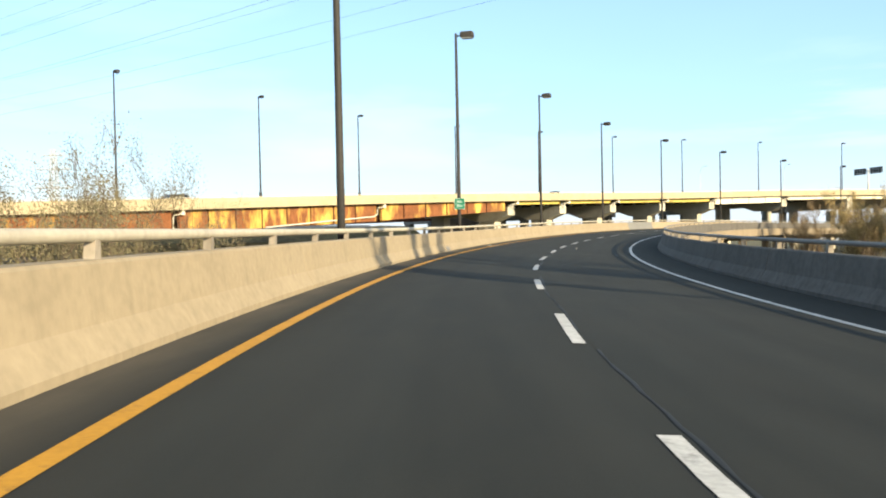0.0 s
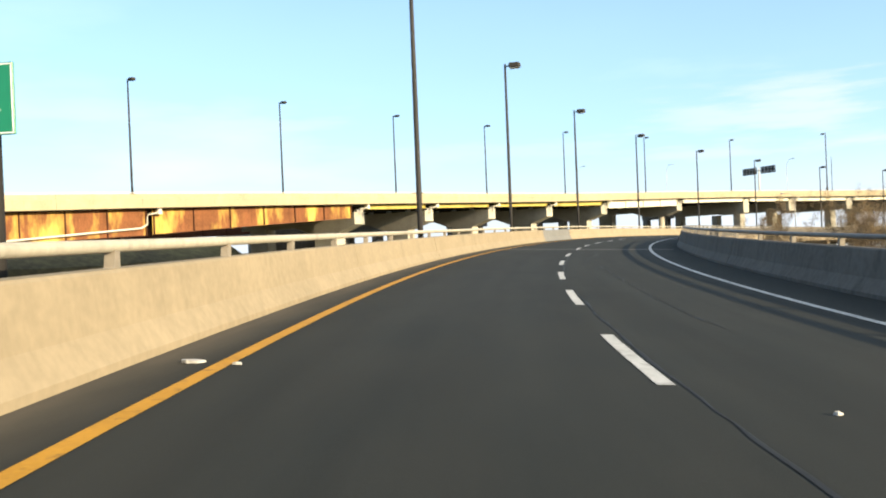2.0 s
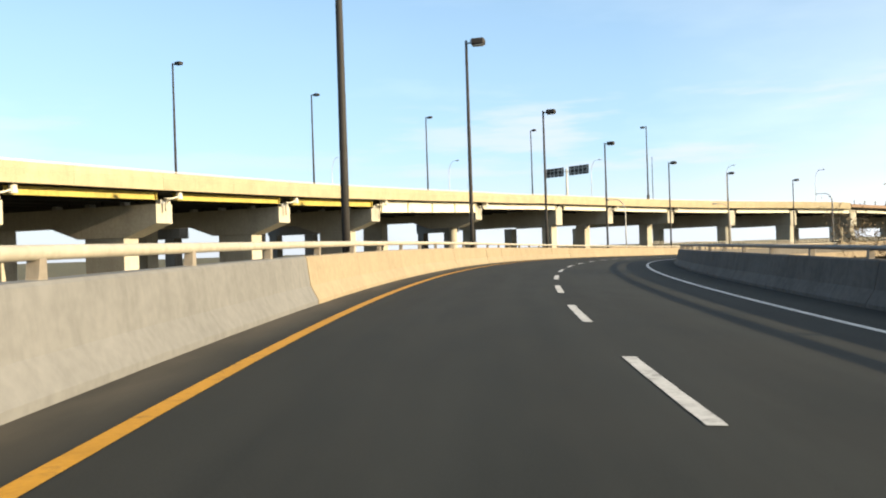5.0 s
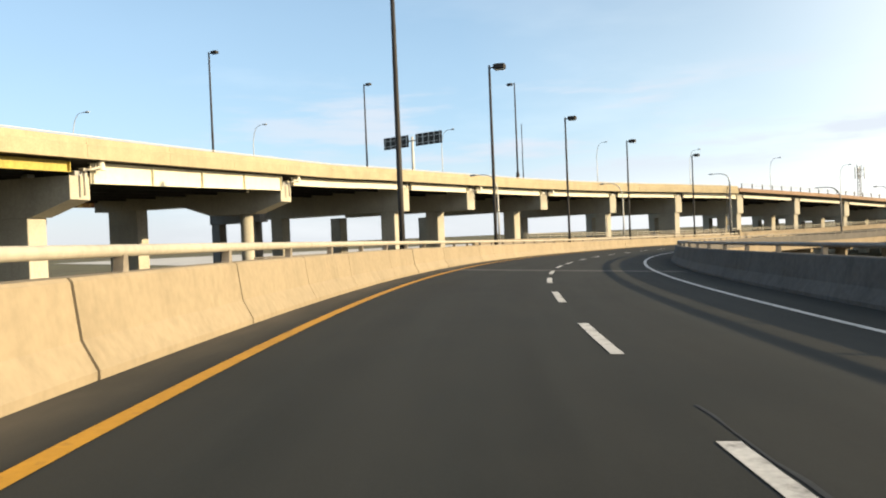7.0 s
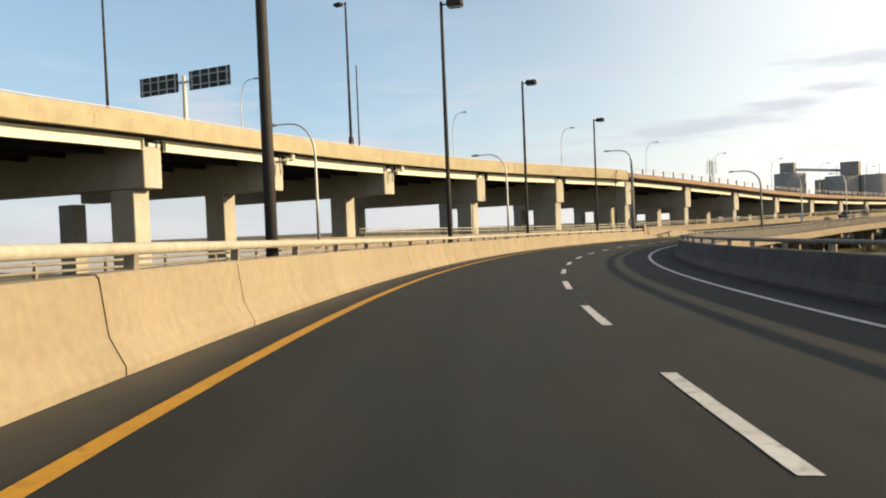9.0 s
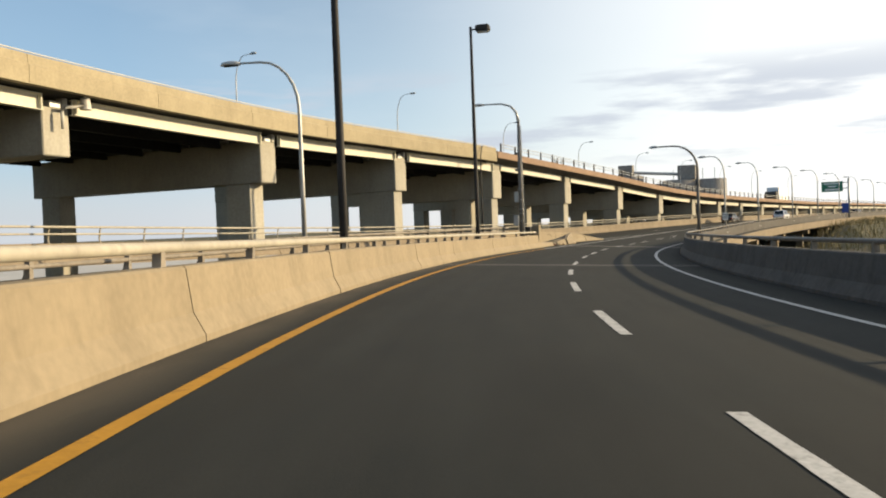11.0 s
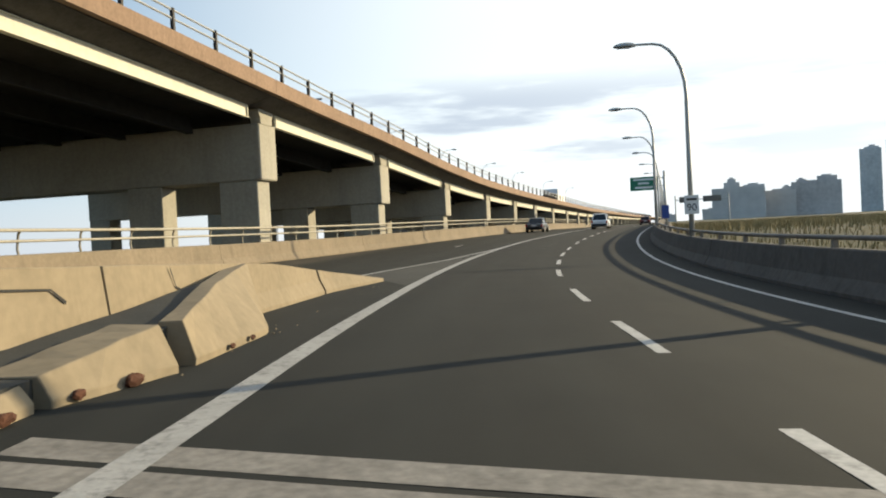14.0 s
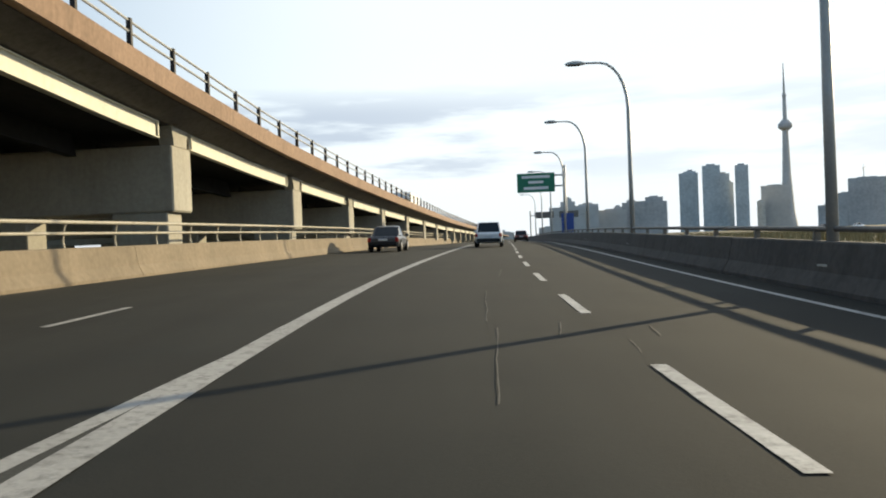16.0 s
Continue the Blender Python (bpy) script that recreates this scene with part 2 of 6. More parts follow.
def road_material():
    """Asphalt laid along its map: x is metres across, y metres along. Wheel tracks, oil band, dusty edges, patches, grain."""
    m = bpy.data.materials.new("road_surface")
    m.use_nodes = True
    n, l = m.node_tree.nodes, m.node_tree.links
    b = n["Principled BSDF"]
    b.inputs["Roughness"].default_value = 0.93
    b.inputs["Specular IOR Level"].default_value = 0.14
    uv = n.new("ShaderNodeUVMap")
    uv.uv_map = "lay"
    sep = n.new("ShaderNodeSeparateXYZ")
    l.new(uv.outputs["UV"], sep.inputs["Vector"])

    def noise_at(sx, sy, scale, detail, rough=0.55):
        mp = n.new("ShaderNodeMapping")
        mp.inputs["Scale"].default_value = (sx, sy, 1)
        nz = n.new("ShaderNodeTexNoise")
        nz.inputs["Scale"].default_value = scale
        nz.inputs["Detail"].default_value = detail
        nz.inputs["Roughness"].default_value = rough
        l.new(uv.outputs["UV"], mp.inputs["Vector"])
        l.new(mp.outputs["Vector"], nz.inputs["Vector"])
        return nz.outputs["Fac"]

    def span(src, a, b2, c, d):
        r = n.new("ShaderNodeMapRange")
        for k, v in zip(("From Min", "From Max", "To Min", "To Max"), (a, b2, c, d)):
            r.inputs[k].default_value = v
        l.new(src, r.inputs["Value"])
        return r.outputs[0]

    def times(a, b2):
        q = n.new("ShaderNodeMath")
        q.operation = "MULTIPLY"
        l.new(a, q.inputs[0])
        l.new(b2, q.inputs[1])
        return q.outputs[0]

    def mix(a, b2, f):
        q = n.new("ShaderNodeMixRGB")
        for k, v in (("Color1", a), ("Color2", b2)):
            if isinstance(v, tuple):
                q.inputs[k].default_value = (*v, 1)
            else:
                l.new(v, q.inputs[k])
        l.new(f, q.inputs["Fac"])
        return q.outputs[0]

    grain = noise_at(1, 1, 45, 4, 0.7)
    long = noise_at(1.6, 0.05, 1.0, 5)
    patch = noise_at(0.5, 0.12, 0.9, 6, 0.6)
    col = mix((0.0117, 0.0145, 0.0145), (0.0178, 0.0210, 0.0205), span(long, 0.35, 0.65, 0, 1))
    col = mix(col, (0.0103, 0.0126, 0.0126), span(patch, 0.54, 0.66, 0, 0.7))
    col = mix(col, (0.0295, 0.0340, 0.0335), span(grain, 0.55, 0.75, 0, 0.5))
    # dust along the left edge and beside the shoulder
    col = mix(col, (0.078, 0.068, 0.053), times(span(sep.outputs["X"], -1.95, -2.5, 0.15, 0.9), span(noise_at(1, 0.3, 1.4, 5), 0.3, 0.6, 0.5, 1)))
    l.new(col, b.inputs["Base Color"])
    bp = n.new("ShaderNodeBump")
    bp.inputs["Strength"].default_value = 0.22
    bp.inputs["Distance"].default_value = 0.01
    l.new(grain, bp.inputs["Height"])
    l.new(bp.outputs["Normal"], b.inputs["Normal"])
    return m


M["road_surface"] = road_material()
M["gore"] = mat("gore", (0.046, 0.047, 0.043), 0.95, var=0.2, scale=0.4, fine=30, bump=0.12)
M["joint_pale"] = mat("joint_pale", (0.204, 0.191, 0.170), 0.9, var=0.3, scale=1.5, fine=12, bump=0.2)
M["pale_gravel"] = mat("pale_gravel", (0.442, 0.425, 0.391), 0.95, var=0.12, scale=0.05, fine=1.5, bump=0.2)
M["rail_paint"] = mat("rail_paint", (0.352, 0.324, 0.260), 0.6, var=0.14, scale=0.7, fine=9, bump=0.04, streak=0.35)
M["rail_post"] = mat("rail_post", (0.21, 0.185, 0.15), 0.8, var=0.25, scale=1.2, fine=9, bump=0.1, streak=0.4)
M["seam"] = mat("seam", (0.05, 0.047, 0.042), 0.95, var=0.3, scale=1.5, fine=12, bump=0.2)
M["deck_joint"] = mat("deck_joint", (0.089, 0.084, 0.075), 0.9, var=0.35, scale=1.5, fine=12, bump=0.2)
M["concrete_darkgrey"] = mat("concrete_darkgrey", (0.152, 0.152, 0.148), 0.92, var=0.12, scale=0.8, fine=9, bump=0.2, streak=0.3)
M["tar"] = mat("tar", (0.014, 0.014, 0.014), 0.7, var=0.2, scale=2, fine=20, bump=0.1)


# ---- mesh helpers ----
def part(name, bm, material, parent=None, label="", smooth=False):
    """Links a bmesh as one mesh object, under a thing or a part if one is given."""
    me = bpy.data.meshes.new(name)
    bmesh.ops.recalc_face_normals(bm, faces=bm.faces)
    bm.to_mesh(me)
    bm.free()
    me.materials.append(M[material] if isinstance(material, str) else material)
    if smooth:
        me.shade_smooth()
    ob = new(name, me)
    if parent is not None:
        ob.parent = parent
    if label:
        ob["label"] = label
    return ob


def thing(name, label, category, group="", kind="", m=None):
    e = new(name)
    e.empty_display_size = 0.2
    if m is not None:
        e.matrix_world = m
    return tagged(e, label, category, group, kind)


def add_box(bm, x0, x1, y0, y1, z0, z1, bevel=0.0):
    vs = [bm.verts.new((x, y, z)) for z in (z0, z1) for y in (y0, y1) for x in (x0, x1)]
    fs = [bm.faces.new([vs[i] for i in q]) for q in ((0, 2, 3, 1), (4, 5, 7, 6), (0, 1, 5, 4), (2, 6, 7, 3), (0, 4, 6, 2), (1, 3, 7, 5))]
    if bevel:
        es = list({e for f in fs for e in f.edges})
        bmesh.ops.bevel(bm, geom=es, offset=bevel, segments=1, affect="EDGES")
    return vs


def box(x0, x1, y0, y1, z0, z1, bevel=0.0):
    bm = bmesh.new()
    add_box(bm, x0, x1, y0, y1, z0, z1, bevel)
    return bm


def add_sweep(bm, rings, closed=True, caps=True):
    """Quads between rings of points; each ring is one cross-section."""
    vr = [[bm.verts.new(p) for p in ring] for ring in rings]
    k = len(rings[0])
    for a, b in zip(vr, vr[1:]):
        for i in range(k if closed else k - 1):
            j = (i + 1) % k
            bm.faces.new((a[i], a[j], b[j], b[i]))
    if caps and closed:
        bm.faces.new(vr[0][::-1])
        bm.faces.new(vr[-1])
    return vr


def add_tube(bm, pts, radii, sides=10):
    """A round bar through points, with a radius at each."""
    pts = [Vector(p) for p in pts]
    if not isinstance(radii, (list, tuple)):
        radii = [radii] * len(pts)
    rings = []
    for i, p in enumerate(pts):
        d = (pts[min(i + 1, len(pts) - 1)] - pts[max(i - 1, 0)]).normalized()
        up = Vector((0, 0, 1)) if abs(d.z) < 0.95 else Vector((1, 0, 0))
        a = d.cross(up).normalized()
        b = a.cross(d)
        rings.append([p + (a * math.cos(q) + b * math.sin(q)) * radii[i] for q in (2 * math.pi * k / sides for k in range(sides))])
    add_sweep(bm, rings)


# ---- the ramp's line ----
LINE_STEP = 0.5
S_MIN, S_MAX = -60.0, 1100.0


def knot(table, s):
    f = s / STEP
    if f <= 0:
        return table[0]
    if f >= len(table) - 1:
        return table[-1]
    i = int(f)
    return table[i] + (table[i + 1] - table[i]) * (f - i)


def bend_at(s):
    end = STEP * (len(BEND) - 1)
    if s <= end:
        return knot(BEND, s) * 1e-3
    return knot(BEND, s) * 1e-3 * max(0.0, 1 - (s - end) / 30.0)


def climb_at(s):
    end = STEP * (len(CLIMB) - 1)
    return knot(CLIMB, s) * 0.01 * (1.0 if s < end else max(0.0, 1 - (s - end) / 70.0))


def fall_at(s):
    end = STEP * (len(FALL) - 1)
    return radians(knot(FALL, s) * (1.0 if s < end else max(0.25, 1 - (s - end) / 120.0)))


def lay_line():
    fwd, back = [], []
    x = y = z = h = 0.0
    s = 0.0
    while s <= S_MAX:
        fwd.append((x, y, z, h))
        k = bend_at(s + LINE_STEP / 2)
        hm = h + k * LINE_STEP / 2
        x += math.sin(hm) * LINE_STEP
        y += math.cos(hm) * LINE_STEP
        z += climb_at(s + LINE_STEP / 2) * LINE_STEP
        h += k * LINE_STEP
        s += LINE_STEP
    x = y = z = h = 0.0
    s = 0.0
    while s > S_MIN:
        k = bend_at(0)
        h -= k * LINE_STEP
        x -= math.sin(h) * LINE_STEP
        y -= math.cos(h) * LINE_STEP
        z -= climb_at(0) * LINE_STEP
        s -= LINE_STEP
        back.append((x, y, z, h))
    return back[::-1] + fwd


LINE = lay_line()


def line_at(s):
    f = min(max((s - S_MIN) / LINE_STEP, 0), len(LINE) - 1.001)
    i = int(f)
    t = f - i
    a, b = LINE[i], LINE[i + 1]
    return [a[j] + (b[j] - a[j]) * t for j in range(4)]


def ramp(s, u, v=0.0):
    """A place by station, metres to the right of the line, and height over the surface."""
    x, y, z, h = line_at(s)
    b = fall_at(s)
    u -= 0.087
    c, n = math.cos(h), math.sin(h)
    return Vector((x + c * (u * math.cos(b) + v * math.sin(b)), y - n * (u * math.cos(b) + v * math.sin(b)), z - u * math.sin(b) + v * math.cos(b)))


def ramp_pose(s, u, v=0.0, turn=0.0):
    """Upright pose at a place on the ramp: its y axis points along the road, x to the right."""
    h = line_at(s)[3]
    return Matrix.Translation(ramp(s, u, v)) @ Euler((0, 0, -h + radians(turn))).to_matrix().to_4x4()


def steps(a, b, d):
    n = max(1, round((b - a) / d))
    return [a + (b - a) * i / n for i in range(n + 1)]


def strip(bm, a, b, profile, d=2.0, caps=True):
    """Sweeps a cross-section of (u, v), or a function of s that gives it, along the ramp."""
    f = profile if callable(profile) else (lambda s: profile)
    add_sweep(bm, [[ramp(s, u, v) for u, v in f(s)] for s in steps(a, b, d)], caps=caps)


def lerp_table(t, s):
    if s <= t[0][0]:
        return t[0][1]
    for (a, x), (b, y) in zip(t, t[1:]):
        if s <= b:
            return x + (y - x) * (s - a) / (b - a)
    return t[-1][1]


# ---- the viaduct's line: the face of its piers towards the ramp ----
VIA = [(-150, -28), (-90, 24), (-40, 73.5), (-12, 103.5), (15.1, 128), (48.3, 153.8), (82, 174.3), (98, 179.2), (113, 182.2), (128.9, 183.7), (144, 183.7),
       (158.2, 181.9), (172, 178.9), (187.7, 175.9), (201, 173), (215.5, 169.9), (229, 166.8), (300, 150), (420, 121.5), (640, 69), (1000, -17)]
VIA_TOP = [(-150, 2.9), (-40, 4.96), (-29.4, 5.55), (-19, 6.16), (-8, 6.77), (3.3, 7.27), (15, 7.69), (27, 8.06), (39.3, 8.39), (52, 8.72), (65, 9.12), (78.4, 9.51), (92.7, 9.7), (107.8, 9.65), (123, 9.47), (138.7, 9.33), (154, 9.21), (167, 8.95),
           (171.2, 8.7), (184, 8.11), (196.7, 7.44), (209.4, 6.6), (222, 6.0), (234.8, 5.63), (247.4, 5.39), (260, 5.19), (300, 4.7), (420, 4.3), (1000, 4.0)]


def lay_via():
    pts = [Vector(p) for p in VIA]
    out = []
    for i in range(len(pts) - 1):
        p0, p1, p2, p3 = pts[max(i - 1, 0)], pts[i], pts[i + 1], pts[min(i + 2, len(pts) - 1)]
        n = max(2, int((p2 - p1).length))
        for k in range(n):
            t = k / n
            out.append(0.5 * ((2 * p1) + (p2 - p0) * t + (2 * p0 - 5 * p1 + 4 * p2 - p3) * t * t + (3 * p1 - p0 - 3 * p2 + p3) * t ** 3))
    out.append(pts[-1])
    total, at = 0.0, [0.0]
    for a, b in zip(out, out[1:]):
        total += (b - a).length
        at.append(total)
    return out, at


VP, VS = lay_via()
V0 = VS[min(range(len(VP)), key=lambda i: (VP[i] - Vector((-40, 73.5))).length)]


def via_at(s):
    """Place, direction and top height at a station of the viaduct; 0 lies near its first rusted girder."""
    s = min(max(s + V0, 0.01), VS[-1] - 0.01)
    lo, hi = 0, len(VS) - 1
    while hi - lo > 1:
        mid = (lo + hi) // 2
        lo, hi = (mid, hi) if VS[mid] <= s else (lo, mid)
    t = (s - VS[lo]) / (VS[hi] - VS[lo])
    a = VP[max(lo - 3, 0)]
    b = VP[min(hi + 3, len(VP) - 1)]
    return VP[lo].lerp(VP[hi], t), (b - a).normalized(), lerp_table(VIA_TOP, VP[lo].lerp(VP[hi], t).x)


def via(s, u, v=0.0):
    """A place on the viaduct: station, metres out towards the ramp (negative: away from it), metres over the parapet's top."""
    p, d, z = via_at(s)
    return Vector((p.x + d.y * u, p.y - d.x * u, z + v))


def via_pose(s, u, v=0.0, turn=0.0):
    p, d, z = via_at(s)
    return Matrix.Translation(via(s, u, v)) @ Euler((0, 0, math.atan2(-d.x, d.y) + radians(turn))).to_matrix().to_4x4()


def via_strip(bm, a, b, profile, d=3.0, caps=True):
    f = profile if callable(profile) else (lambda s: profile)
    add_sweep(bm, [[via(s, u, v) for u, v in f(s)] for s in steps(a, b, d)], caps=caps)


GROUND = -4.2

# ---- ground ----
def ground_height(x, y):
    """The land lies low under the bend and rises to a grassy bank inside it further on."""
    rise = min(1, max(0, (x - 190) / 45)) * min(1, max(0, (156 - y) / 8))
    near = max(0.0, 1 - math.hypot(x - 120, y - 90) / 500)
    return GROUND + rise * (GROUND * -1 - 0.1) + near * 0.35 * noise.noise((x * 0.03, y * 0.03, 0))


def build_ground():
    bm = bmesh.new()
    n = 120
    grid = {}
    for i in range(n + 1):
        for j in range(n + 1):
            a, b = (i / n * 2 - 1), (j / n * 2 - 1)
            x = 150 + math.copysign(abs(a) ** 2.4, a) * 4400
            y = 110 + math.copysign(abs(b) ** 2.4, b) * 4400
            grid[i, j] = bm.verts.new((x, y, ground_height(x, y)))
    for i in range(n):
        for j in range(n):
            bm.faces.new((grid[i, j], grid[i + 1, j], grid[i + 1, j + 1], grid[i, j + 1]))
    ob = part("ground", bm, "ground")
    tagged(ob, "dry grass and bare earth below the elevated roads", "ground", kind="structure")


build_ground()

MERGE_LEFT = [(205, -18.0), (230, -14.5), (250, -11.6), (262, -11.0), (274, -10.3), (282, -9.6), (290.6, -9.0), (298, -8.5), (308, -8.2), (328, -8.0), (420, -7.4), (1100, -7.6)]
NOSE = 249.0
MERGE_RIGHT = [(150, -26), (190, -14), (215, -8.0), (232, -6.0), (249, -4.95)]


DIP = [(172, -1.4), (200, -0.75), (225, -0.25), (244, 0.0), (249, 0.0)]


def lay_map(bm, a, b, across, d):
    """Gives a swept strip a map in metres: across and along."""
    f = across if callable(across) else (lambda s: across)
    st = steps(a, b, d)
    bm.verts.ensure_lookup_table()
    bm.verts.index_update()
    k = len(f(a))
    layer = bm.loops.layers.uv.new("lay")
    for face in bm.faces:
        for lp in face.loops:
            i = lp.vert.index
            lp[layer].uv = (f(st[i // k])[i % k], st[i // k])


def build_road():
    bm = bmesh.new()
    strip(bm, S_MIN, NOSE, [(-3.3, -0.02), (-3.3, -0.45), (7.4, -0.45), (7.4, -0.02), (7.2, 0), (-3.1, 0)], 2.0)
    lay_map(bm, S_MIN, NOSE, (-3.3, -3.3, 7.4, 7.4, 7.2, -3.1), 2.0)
    ob = part("road", bm, "road_surface")
    tagged(ob, "dark grey asphalt two-lane ramp with worn wheel tracks", "road", kind="structure")
    bm = bmesh.new()
    strip(bm, NOSE, S_MAX - 10, lambda s: [(lerp_table(MERGE_LEFT, s) - 0.5, 0), (lerp_table(MERGE_LEFT, s) - 0.5, -0.45), (7.4, -0.45), (7.4, 0)], 3.0)
    lay_map(bm, NOSE, S_MAX - 10, lambda s: (lerp_table(MERGE_LEFT, s) + 6, lerp_table(MERGE_LEFT, s) + 6, 7.4, 7.4), 3.0)
    ob = part("road_merge", bm, "road_surface")
    tagged(ob, "dark asphalt road widened by a joining lane", "road", kind="structure")
    bm = bmesh.new()
    strip(bm, 172, NOSE, lambda s: [(lerp_table([(150, -30), *MERGE_LEFT], s) - 0.5, v + lerp_table(DIP, s)) for v in (-0.012, -0.45)] + [(lerp_table(MERGE_RIGHT, s), v + lerp_table(DIP, s)) for v in (-0.45, -0.012)], 3.0)
    ob = part("road_joining_lane", bm, "asphalt_old")
    tagged(ob, "grey asphalt lane that joins the ramp", "road", kind="structure")
    # deck edge beams under the ramp
    for name, u0, u1 in (("deck_edge_left", -3.62, -3.302), ("deck_edge_right", 7.402, 7.72)):
        bm = bmesh.new()
        strip(bm, S_MIN, 246 if u0 < 0 else 640, [(u0, -0.85), (u1, -0.85), (u1, 0.02), (u0, 0.02)], 3.0)
        tagged(part(name, bm, "concrete_old"), "weathered concrete edge beam of the ramp deck", "edge beam", kind="structure")
    bm = bmesh.new()
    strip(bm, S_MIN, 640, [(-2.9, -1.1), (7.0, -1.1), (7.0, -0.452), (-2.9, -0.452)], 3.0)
    tagged(part("ramp_deck", bm, "soffit_shade"), "concrete underside of the ramp, its shade put into the colour", "deck", kind="structure")


build_road()


def mark(name, a, b, u, w, material, label, d=2.0, uf=None, ragged=0.0):
    bm = bmesh.new()
    f = uf or (lambda s: u)
    rnd = random.Random(int(a * 7))
    vr = [[bm.verts.new(ramp(s, f(s) + x * (1 + rnd.uniform(-ragged, ragged)), 0.006)) for x in (-w / 2, w / 2)] for s in steps(a, b, d)]
    for p, q in zip(vr, vr[1:]):
        bm.faces.new((p[0], p[1], q[1], q[0]))
    ob = part(name, bm, material)
    return tagged(ob, label, "road marking", kind="structure")


mark("edge_line_yellow", S_MIN, 245.75, U_YELLOW, 0.15, "paint_yellow", "solid yellow edge line beside the concrete barrier")
mark("edge_line_left_white", 245.75, 700, 0, 0.24, "paint_worn", "broad worn white line along the joining lane", uf=lambda s: lerp_table([(246, -1.84), (250, -1.75), (254, -1.67), (264, -1.63), (272, -1.68), (281, -1.72), (290, -1.7), (320, -1.62), (700, -1.6)], s))
GORE_EDGE = [(262, -4.6), (269, -3.9), (272.6, -3.54), (279.6, -2.55), (286.8, -2.02), (291, -1.75)]
mark("gore_line", 268.5, 293, 0, 0.14, "paint_worn", "thin worn white line that closes the gore", 1.0, lambda s: lerp_table(GORE_EDGE, s))
mark("edge_line_right", S_MIN, 700, U_WHITE, 0.13, "paint_white", "solid white edge line beside the shoulder")

DASH_LEN = 2.9
DASH_ROW = [(-3, -18.0), (0, 2.8), (1, 9.4), (2, 16.75), (3, 23.7), (4, 30.1), (5, 37.1), (6, 43.45), (7, 49.85), (8, 55.9), (9, 62.5), (10, 69.3), (11, 77.1), (12, 83.2), (18, 120.3), (19, 127.1), (20, 133.4), (21, 139.9), (22, 146.4), (23, 151.9),
            (24, 157.9), (25, 163.0), (26, 169.5), (32, 211.2), (33, 217.5), (34, 223.9), (35, 230.9), (36, 236.4), (37, 243.4), (38, 250.5), (39, 256.5), (40, 262.5), (41, 269.8), (42, 275.8), (43, 281.6), (44, 287.2), (45, 294.0), (46, 300.3), (80, 522.0)]
DASH_U = [(5, 1.30), (9.4, 1.39), (12.2, 1.50), (16.8, 1.55), (19.4, 1.58), (23.7, 1.60), (26.2, 1.65), (30, 1.69), (33, 1.78), (37, 1.81), (43.4, 1.79), (46, 1.76), (50, 1.80), (62, 1.81), (72, 1.84), (77, 1.83), (84, 1.72), (120, 1.74), (129, 1.79), (142, 1.77),
          (147, 1.72), (158, 1.69), (163, 1.78), (170, 1.88), (190, 1.96), (211, 2.04), (219, 2.09), (226, 2.15), (236, 2.16), (240, 2.12), (244, 2.0), (258, 2.0), (264, 1.93), (271, 1.82), (283, 1.87), (289, 1.92), (296, 1.95), (320, 1.85)]


def build_dashes():
    for k in range(-3, 80):
        s = lerp_table(DASH_ROW, k)
        mark("lane_dash", s, s + DASH_LEN, 0, 0.14, "paint_white", "short white lane dash on dark asphalt", 0.2, lambda q: lerp_table(DASH_U, q), 0.05)["group"] = "lane dashes"


build_dashes()
mark("lane_dash", 293.1, 295.5, -4.77, 0.12, "paint_worn", "faint worn dash of the joining lane", 1.0)["group"] = "lane dashes"


def build_gore():
    bm = bmesh.new()
    vr = [[bm.verts.new(ramp(s, u, 0.003)) for u in (lerp_table([(267, -1.9), (270.5, -3.6), *GORE_EDGE[2:]], s), -1.82)] for s in steps(267, 291, 0.8)]
    for p, q in zip(vr, vr[1:]):
        bm.faces.new((p[0], p[1], q[1], q[0]))
    tagged(part("gore_surface", bm, "gore"), "pale worn asphalt between the joining lanes", "road", kind="structure")


build_gore()


def crack(a, b, uf, w, material, label, wander=0.03, seed=1, name="road_crack"):
    """A thin wandering line on the road from station a to b."""
    rnd = random.Random(seed)
    bm = bmesh.new()
    off = 0.0
    vr = []
    for s in steps(a, b, 0.35):
        off = off * 0.85 + rnd.uniform(-wander, wander)
        k = w * rnd.uniform(0.35, 1.3) / 2
        vr.append([bm.verts.new(ramp(s, uf(s) + off + x, 0.0045)) for x in (-k, k)])
    for p, q in zip(vr, vr[1:]):
        bm.faces.new((p[0], p[1], q[1], q[0]))
    return tagged(part(name, bm, material), label, "road crack" if material == "tar" else "road marking", kind="structure")


